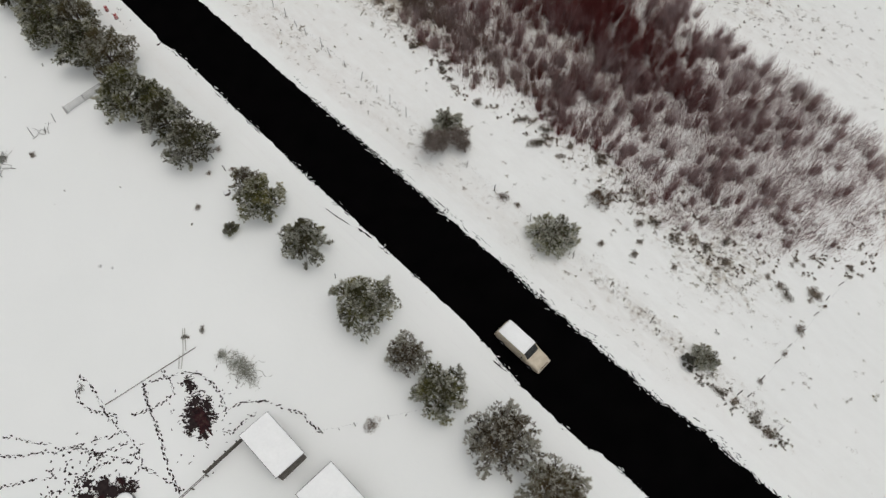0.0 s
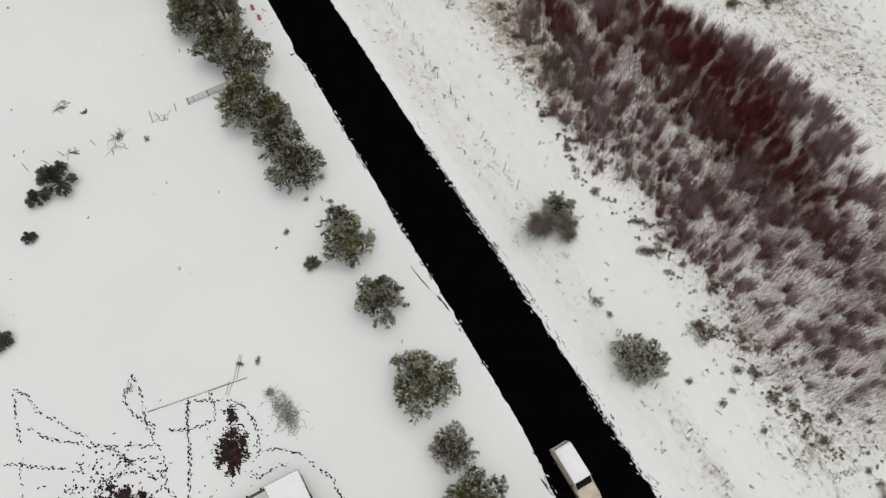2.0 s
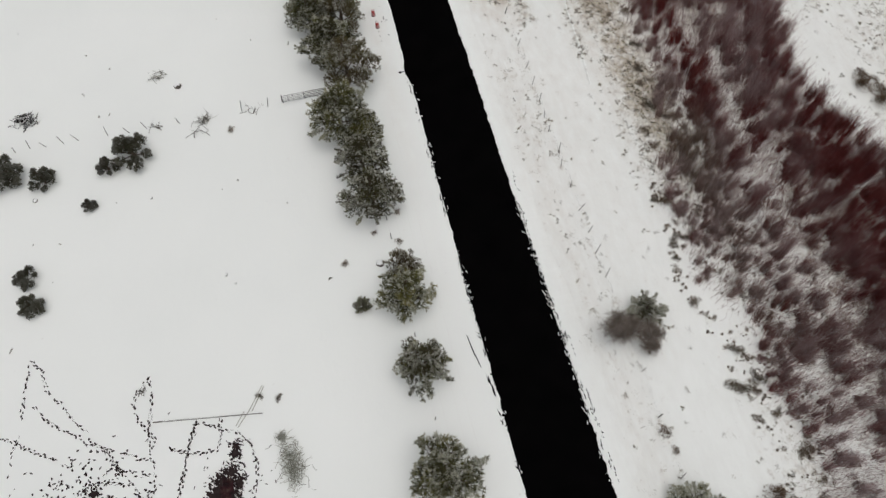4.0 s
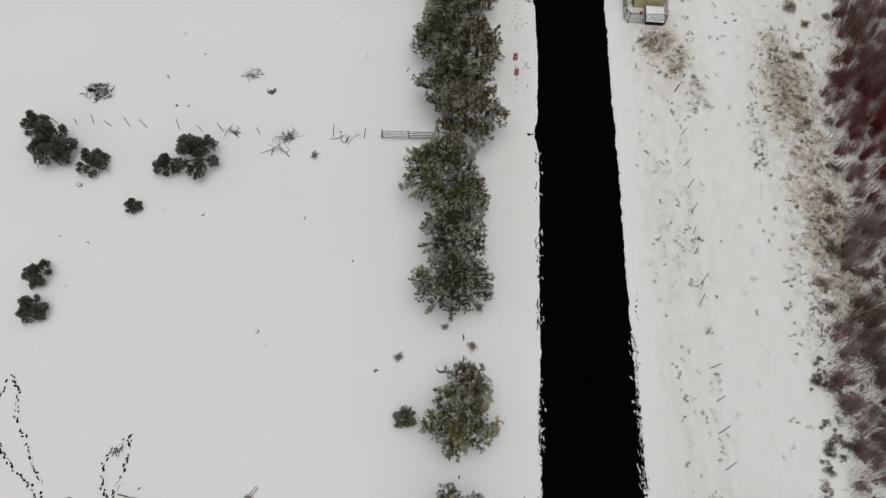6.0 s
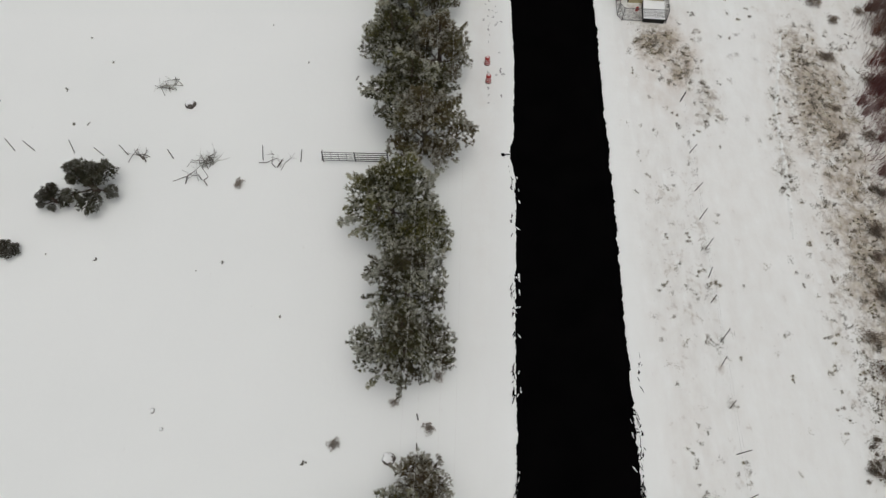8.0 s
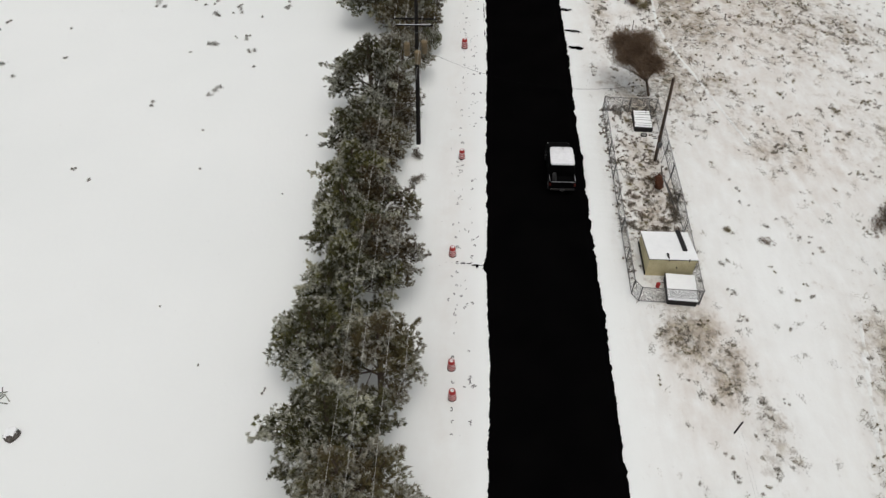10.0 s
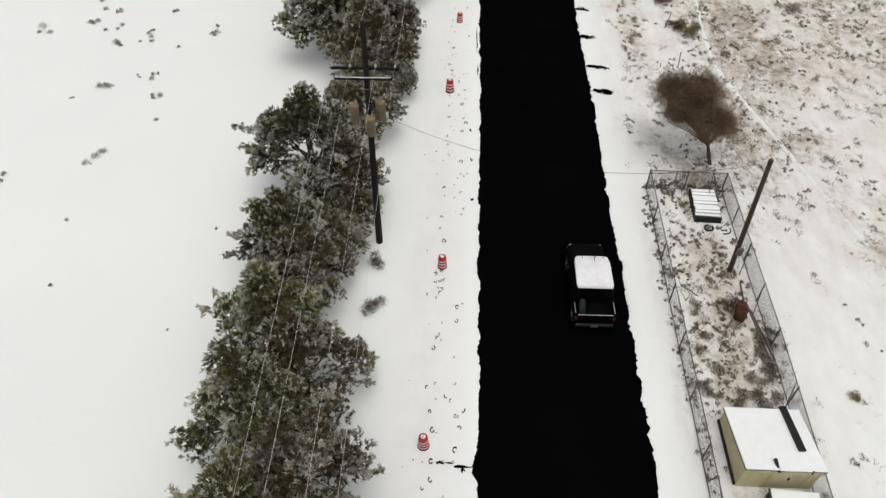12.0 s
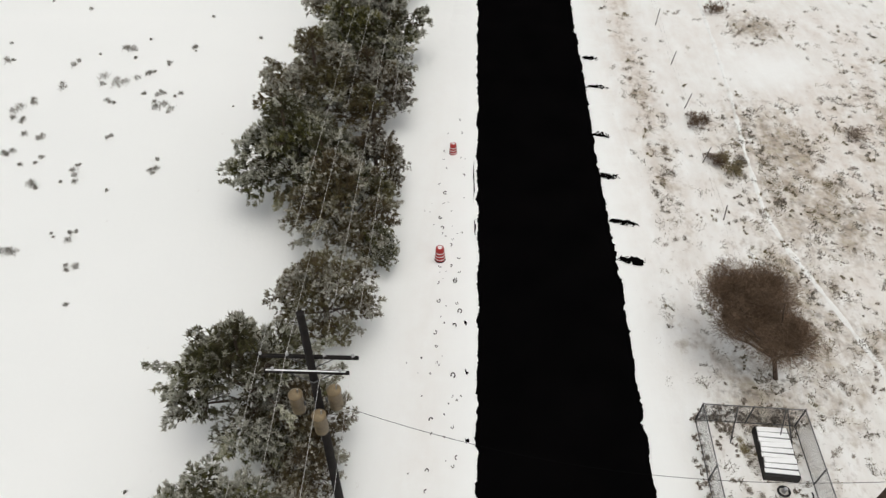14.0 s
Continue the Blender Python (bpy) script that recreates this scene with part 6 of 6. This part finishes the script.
STRAIGHT = [[(-8.6, 31.5), (-9.3, 30.1), (-9.7, 28.4), (-10.3, 26.6), (-10.8, 25.3), (-11.5, 23.4), (-12.2, 20.8)]]
yard = prints_along(TRAILS, 4) + prints_along(PATHS, 5) + prints_along(SPURS, 8) + prints_along(STRAIGHT, 7) + prints_along(STRAIGHT, 9)
ry = random.Random(6)
yard += [(ry.gauss(-18.6, 2.6), ry.gauss(28.0, 1.6), ry.uniform(0.04, 0.11), ry.uniform(0.07, 0.2), ry.uniform(0, 180)) for _ in range(210)]
yard += [(ry.gauss(-6.4, 1.9), ry.gauss(25.4, 2.2), ry.uniform(0.03, 0.07), ry.uniform(0.06, 0.16), ry.uniform(0, 180)) for _ in range(70)]
blotches("hoof_prints", yard, SOIL_AND_SHADE, "trails of dark hoof prints trodden through the snow", "prints", 0.4)


def mound(x, y, a, b, high, turn, seed, label):
    """A low lumpy heap of dark dung and hay."""
    bm = bmesh.new()
    n, rings = 72, 9
    prev = None
    top = bm.verts.new((0, 0, high))
    for k in range(1, rings + 1):
        u, row = k / rings, []
        for i in range(n):
            t = i * math.tau / n
            edge = 1 + 0.6 * noise.noise(Vector((math.cos(t) * 2.2, math.sin(t) * 2.2, seed))) + 0.45 * noise.noise(Vector((math.cos(t) * 6, math.sin(t) * 6, seed)))
            px, py = a * u * edge * math.cos(t), b * u * edge * math.sin(t)
            z = high * (1 - u * u) * (0.6 + 0.7 * (noise.noise(Vector((px * 1.8, py * 1.8, seed))) + 0.5)) - (0.06 if k == rings else 0)
            row.append(bm.verts.new((px, py, z)))
        for i in range(n):
            j = (i + 1) % n
            if prev:
                bm.faces.new((prev[i], row[i], row[j], prev[j]))
            else:
                bm.faces.new((top, row[i], row[j]))
        prev = row
    ob = part("dung_mound", bm, DUNG)
    ob.matrix_basis = pose(x, y, float(ground_z(x, y)[0]) + 0.02, 0, 0, turn)
    tagged(ob, label, "mound", "dung mounds", "stuff")


mound(-6.75, 24.9, 0.62, 1.5, 0.3, -12, 2.0, "dark brown ragged heap of trodden hay and dung")
mound(-15.2, 25.6, 0.25, 0.5, 0.25, 15, 5.0, "small dark heap of dung in the yard")
mound(-17.4, 25.6, 0.5, 0.3, 0.2, 0, 8.0, "small dark heap of dung in the yard")

def dung_litter(name, x, y, a, b, turn, count, seed, label):
    """Trodden hay and dung in ragged clots and drawn-out wisps, thick in the middle and thinning outwards."""
    r, out = random.Random(seed), []
    c, s = math.cos(radians(turn)), math.sin(radians(turn))
    clots = [(r.gauss(0, a * 0.8), r.gauss(0, b * 0.8), r.uniform(0.12, 0.4)) for _ in range(19)]
    for _ in range(count):
        cx, cy, w = r.choice(clots)
        px, py = cx + r.gauss(0, w), cy + r.gauss(0, w)
        k = r.uniform(0.05, 0.2)
        out.append((x + c * px - s * py, y + s * px + c * py, k * r.uniform(0.25, 0.7), k * r.uniform(0.8, 1.7), turn + r.gauss(60, 35)))
    blotches(name, out, SOIL_AND_SHADE, label, "dung", 0.55, 0.02)


dung_litter("dung_litter", -6.6, 25.6, 0.68, 1.25, -16, 900, 3, "dark brown ragged spread of trodden hay and dung")
dung_litter("yard_litter", -17.0, 26.2, 1.9, 0.7, -28, 760, 4, "dark ragged spread of dung beside the stock tank")

log = thing("fallen_rail", "long thin grey pole lying across the snow", "rail", at=(-7.6, 31.65, 0.05), turn=-9)
part("timber", rods((-4.75, 0, 0.02), (4.75, 0, 0.06), 0.05, 0.035, sides=7), GREY_WOOD, log)
part("snow_strip", boxed((-4.0, -0.012, 0.07), (1.0, 0.012, 0.09)), SNOW, log, "thin strip of snow")
for x, y, l, a in ((-3.35, 32.4, 2.5, 55), (-3.15, 32.3, 2.4, 57), (-4.6, 30.8, 1.7, 48), (-4.9, 30.9, 1.4, 52)):
    bd = thing("loose_board", "grey board lying in the snow", "board", "loose boards", at=(x, y, 0.04), turn=a)
    part("plank", boxed((-l / 2, -0.03, -0.02), (l / 2, 0.03, 0.03), 0.006), FROSTED_BRUSH, bd)


def farm_shed(x0, y0, x1, y1, eave, ridge, label):
    ob = thing("farm_shed", label, "shed", "sheds in the yard", at=((x0 + x1) / 2, (y0 + y1) / 2, 0))
    a, b = (x1 - x0) / 2 - 0.15, (y1 - y0) / 2 - 0.15
    for lo, hi in (((-a, -b, -0.1), (a, -b + 0.08, eave)), ((-a, b - 0.08, -0.1), (a, b, eave)), ((-a, -b + 0.08, -0.1), (-a + 0.08, b - 0.08, eave)), ((a - 0.08, -b + 0.08, -0.1), (a, b - 0.08, eave))):
        part("wall", boxed(lo, hi), SHED_WOOD, ob)
    dr = part("door", boxed((a + 0.002, -0.6, 0.02), (a + 0.04, 0.6, 1.9), 0.006), DARK_WOOD, ob, "dark plank door")
    part("hinge", boxed((a + 0.04, -0.6, 1.4), (a + 0.055, -0.2, 1.47)), BLACK_METAL, dr)
    a, b = a + 0.15, b + 0.15
    bm = bmesh.new()
    p = [(-a, -b, ridge), (a, -b, eave), (a, b, eave), (-a, b, ridge)]
    lo = [bm.verts.new(q) for q in p]
    hi = [bm.verts.new((q[0], q[1], q[2] + 0.07)) for q in p]
    for i in range(4):
        bm.faces.new((lo[i], lo[(i + 1) % 4], hi[(i + 1) % 4], hi[i]))
    bm.faces.new(lo[::-1]), bm.faces.new(hi)
    rfp = part("roof", bm, BLACK_METAL, ob, "dark roof edge")
    bm = bmesh.new()
    lo = [bm.verts.new((q[0] * 0.985, q[1] * 0.99, q[2] + 0.072)) for q in p]
    hi = [bm.verts.new((q[0] * 0.965, q[1] * 0.975, q[2] + 0.17)) for q in p]
    for i in range(4):
        bm.faces.new((lo[i], lo[(i + 1) % 4], hi[(i + 1) % 4], hi[i]))
    bm.faces.new(hi)
    part("snow", bm, SNOW, rfp, "even layer of snow on the roof")


farm_shed(-5.05, 15.1, -1.9, 20.3, 2.4, 2.75, "small grey board shed with a snow-covered roof")
farm_shed(-4.7, 6.6, -0.7, 12.9, 2.5, 2.9, "larger grey board shed with a snow-covered roof")

plank_fence = thing("plank_fence", "dark grey plank fence joining the shed", "fence", at=(-9.3, 20.55, 0))
for x in (0.0, 1.2, 2.4, 3.7):
    part("post", boxed((x - 0.06, 0.03, -0.15), (x + 0.06, 0.15, 1.15)), DARK_WOOD, plank_fence)
for z in (0.15, 0.4, 0.65, 0.9):
    part("plank", boxed((-0.1, -0.02, z), (4.1, 0.028, z + 0.19), 0.005), GREY_WOOD, plank_fence)
low_fence = thing("rail_fence", "thin grey rail fence running on from the planks", "fence", at=(-14.6, 20.3, 0))
for x in (0.0, 1.8, 3.6, 5.2):
    part("post", boxed((x - 0.05, -0.05, -0.15), (x + 0.05, 0.05, 1.05)), GREY_WOOD, low_fence)
for z in (0.45, 0.85):
    part("rail", rods((0, 0.08, z), (5.2, 0.08, z), 0.035, sides=6), GREY_WOOD, low_fence)
tank = thing("stock_tank", "round galvanised stock tank capped with snow", "tank", at=(-15.9, 23.6, 0))
part("shell", lathe([(0.85, -0.05), (0.86, 0.0), (0.86, 0.6), (0.88, 0.62), (0.84, 0.64), (0.1, 0.6)], 28), GALV, tank)
part("snow", lathe([(0.82, 0.63), (0.83, 0.68), (0.6, 0.76), (0.05, 0.8)], 24), SNOW, tank, "smooth cap of snow", True)


# ---- vehicles ----
def wheel(parent, x, y, r, w=0.24):
    t = part("wheel", lathe([(r * 0.6, -w / 2), (r * 0.93, -w / 2), (r, -w / 2 + 0.04), (r, w / 2 - 0.04), (r * 0.93, w / 2), (r * 0.6, w / 2)], 24), RUBBER, parent, "black tyre")
    t.matrix_basis = pose(x, y, r, 0, 90, 0)
    part("rim", lathe([(r * 0.2, -w / 2 - 0.005), (r * 0.59, -w / 2 + 0.01), (r * 0.59, w / 2 - 0.01), (r * 0.2, w / 2 + 0.005)], 16), CHROME, t, "dull steel rim")


def loft(sections):
    """A body from cross-sections (y, half width, z low, z high, top half width), closed at both ends."""
    bm = bmesh.new()
    rows = []
    for y, hw, z0, z1, tw in sections:
        rows.append([bm.verts.new(q) for q in ((-hw, y, z0), (-hw * 1.02, y, z0 + (z1 - z0) * 0.55), (-tw, y, z1), (tw, y, z1), (hw * 1.02, y, z0 + (z1 - z0) * 0.55), (hw, y, z0))])
    for a, b in zip(rows, rows[1:]):
        for i in range(6):
            bm.faces.new((a[i], a[(i + 1) % 6], b[(i + 1) % 6], b[i]))
    bm.faces.new(rows[0][::-1]), bm.faces.new(rows[-1])
    bmesh.ops.recalc_face_normals(bm, faces=bm.faces)
    bmesh.ops.bevel(bm, geom=[e for e in bm.edges], offset=0.02, segments=2, affect="EDGES")
    return bm


def pickup(x, y):
    ob = thing("pickup_truck", "black pickup truck with snow on the cab roof", "pickup truck", at=(x, y, 0.035))
    ob.scale = (1.06, 1.06, 1.06)
    part("lower_body", loft([(-1.9, 0.8, 0.42, 0.72, 0.8), (-0.95, 0.86, 0.38, 0.72, 0.86), (1.0, 0.86, 0.38, 0.95, 0.83), (2.2, 0.83, 0.42, 0.93, 0.78), (2.42, 0.74, 0.45, 0.82, 0.68)]), BLACK_PAINT, ob)
    part("hood", loft([(1.02, 0.76, 0.94, 1.08, 0.7), (2.15, 0.72, 0.9, 1.0, 0.64), (2.36, 0.64, 0.86, 0.94, 0.56)]), BLACK_PAINT, ob)
    cab = part("cab", loft([(-0.98, 0.84, 0.7, 1.05, 0.82), (-0.9, 0.82, 0.9, 1.66, 0.69), (-0.75, 0.82, 0.9, 1.74, 0.71), (0.7, 0.82, 0.9, 1.74, 0.71), (1.15, 0.82, 0.9, 1.08, 0.78)]), BLACK_PAINT, ob)
    part("rear_window", boxed((-0.58, -0.95, 1.12), (0.58, -0.925, 1.55), 0.01), GLASS, cab, "dark rear window").matrix_basis = pose(0, 0.1, -0.02, -7)
    part("windshield", boxed((-0.64, -0.012, -0.36), (0.64, 0.012, 0.36), 0.008), GLASS, cab, "dark windshield").matrix_basis = pose(0, 0.96, 1.42, 34)
    for s in (-1, 1):
        part("side_window", boxed((-0.012, -0.75, -0.2), (0.012, 0.7, 0.2), 0.006), GLASS, cab, "dark side window").matrix_basis = pose(s * 0.785, 0.0, 1.36, 0, -s * 13)
        mir = part("mirror", boxed((s * 0.95 - 0.07, 0.75, 1.0), (s * 0.95 + 0.07, 0.85, 1.2), 0.03), BLACK_PAINT, cab)
        part("mirror_glass", boxed((s * 0.95 - 0.05, 0.742, 1.04), (s * 0.95 + 0.05, 0.75, 1.16)), CHROME, mir, "mirror glass")
        part("bed_side", boxed((s * 0.83 - 0.05, -1.87, 0.7), (s * 0.83 + 0.05, -0.97, 1.04), 0.02), BLACK_PAINT, ob)
        part("bed_rail", boxed((s * 0.83 - 0.014, -1.8, 1.042), (s * 0.83 + 0.014, -1.2, 1.05)), CHROME, ob, "dull chrome bed rail")
        part("tail_light", boxed((s * 0.8 - 0.06, -1.94, 0.72), (s * 0.8 + 0.06, -1.9, 0.95), 0.01), RED_LENS, ob, "red tail light")
        part("headlight", boxed((s * 0.6 - 0.12, 2.38, 0.66), (s * 0.6 + 0.12, 2.46, 0.8), 0.02), CLEAR_LENS, ob, "clear headlight")
        for yy in (-1.3, 1.6):
            wheel(ob, s * 0.76, yy, 0.37, 0.22)
    part("bed_floor", boxed((-0.78, -1.86, 0.70), (0.78, -0.97, 0.74)), BLACK_PAINT, ob)
    tg = part("tailgate", boxed((-0.78, -1.93, 0.66), (0.78, -1.86, 1.04), 0.015), BLACK_PAINT, ob)
    part("tailgate_trim", boxed((-0.74, -1.915, 1.042), (0.74, -1.875, 1.055)), CHROME, tg, "pale top edge of the tailgate")
    bp = part("rear_bumper", boxed((-0.8, -2.06, 0.42), (0.8, -1.93, 0.55), 0.03), BLACK_METAL, ob)
    part("number_plate", boxed((-0.16, -2.075, 0.43), (0.16, -2.061, 0.54)), CHROME, bp, "plain number plate")
    part("front_bumper", boxed((-0.8, 2.4, 0.42), (0.8, 2.54, 0.56), 0.03), BLACK_METAL, ob)
    sp = part("spare_wheel", lathe([(0.2, -0.1), (0.31, -0.1), (0.34, -0.06), (0.34, 0.06), (0.31, 0.1), (0.2, 0.1)], 20), RUBBER, ob, "spare tyre in the bed")
    sp.matrix_basis = pose(-0.5, -1.42, 1.0, 10, 78, 0)
    part("rim", lathe([(0.05, -0.09), (0.2, -0.095), (0.2, 0.095), (0.05, 0.09)], 14), CHROME, sp, "pale rim")
    part("roof_snow", loft([(-0.96, 0.73, 1.66, 1.74, 0.7), (-0.8, 0.78, 1.70, 1.8, 0.73), (0.5, 0.76, 1.70, 1.8, 0.71), (0.8, 0.7, 1.66, 1.76, 0.64), (0.98, 0.62, 1.5, 1.6, 0.55), (1.06, 0.5, 1.42, 1.5, 0.42)]), SLUSH, ob, "thin streaked snow on the cab roof", True)
    for x0, y0, y1 in ((-0.42, 0.62, 0.9), (0.1, 0.5, 0.98), (0.16, 0.7, 0.95), (0.5, 0.66, 0.88)):
        part("scrape_mark", boxed((x0 - 0.012, y0, 1.80), (x0 + 0.012, min(y1, 0.78), 1.812), 0.003), BLACK_PAINT, ob, "dark scrape in the roof snow")


pickup(22.8, 90.6)


def suv(x, y):
    ob = thing("suv_car", "white SUV with tan hood and snowy roof on the road", "car", at=(x, y, 0.035), turn=180)
    part("lower_body", loft([(-2.75, 0.9, 0.42, 1.05, 0.9), (-2.5, 0.97, 0.36, 1.08, 0.94), (1.1, 0.97, 0.36, 1.08, 0.94), (2.3, 0.95, 0.4, 1.0, 0.88), (2.68, 0.86, 0.45, 0.9, 0.8)]), TAN_PAINT, ob)
    part("hood", loft([(1.05, 0.86, 1.05, 1.16, 0.8), (2.25, 0.84, 1.0, 1.1, 0.76), (2.55, 0.76, 0.9, 1.0, 0.68)]), TAN_PAINT, ob, "tan hood with little snow")
    cab = part("cabin", loft([(-2.68, 0.93, 1.0, 1.15, 0.9), (-2.5, 0.91, 1.05, 1.82, 0.76), (-2.3, 0.91, 1.05, 1.88, 0.78), (0.62, 0.91, 1.05, 1.88, 0.78), (1.22, 0.91, 1.05, 1.16, 0.87)]), TAN_PAINT, ob)
    part("windshield", boxed((-0.76, -0.012, -0.46), (0.76, 0.012, 0.46), 0.008), GLASS, cab, "dark windshield").matrix_basis = pose(0, 0.95, 1.54, 40)
    part("rear_window", boxed((-0.7, -0.012, -0.26), (0.7, 0.012, 0.26), 0.008), GLASS, cab, "dark rear window").matrix_basis = pose(0, -2.62, 1.5, -14)
    for s in (-1, 1):
        for y0, y1 in ((-2.3, -1.45), (-1.4, -0.45), (-0.4, 0.45)):
            part("side_window", boxed((-0.012, y0, -0.25), (0.012, y1, 0.25), 0.006), GLASS, cab, "dark side window").matrix_basis = pose(s * 0.862, 0, 1.46, 0, -s * 11)
        part("mirror", boxed((s * 0.95 - 0.02, 0.62, 1.1), (s * 1.13, 0.74, 1.3), 0.03), BLACK_METAL, cab)
        part("headlight", boxed((s * 0.68 - 0.14, 2.6, 0.72), (s * 0.68 + 0.14, 2.72, 0.88), 0.02), CLEAR_LENS, ob, "clear headlight")
        part("tail_light", boxed((s * 0.86 - 0.06, -2.8, 0.8), (s * 0.86 + 0.06, -2.74, 1.15), 0.01), RED_LENS, ob, "red tail light")
        part("roof_rail", rods((s * 0.7, -2.2, 1.93), (s * 0.7, 0.2, 1.93), 0.018, sides=6), BLACK_METAL, cab)
        for yy in (-1.75, 1.7):
            wheel(ob, s * 0.9, yy, 0.39, 0.26)
    part("grille", boxed((-0.5, 2.64, 0.66), (0.5, 2.71, 0.86), 0.01), BLACK_METAL, ob)
    part("front_bumper", boxed((-0.9, 2.6, 0.44), (0.9, 2.8, 0.62), 0.04), TAN_PAINT, ob)
    part("rear_bumper", boxed((-0.9, -2.92, 0.44), (0.9, -2.74, 0.62), 0.04), TAN_PAINT, ob)
    part("roof_snow", loft([(-2.58, 0.8, 1.82, 1.88, 0.76), (-2.35, 0.84, 1.86, 1.965, 0.8), (0.55, 0.84, 1.86, 1.965, 0.8), (0.72, 0.8, 1.82, 1.87, 0.76)]), SNOW, ob, "even layer of snow on the roof", True)


suv(19.4, 8.2)
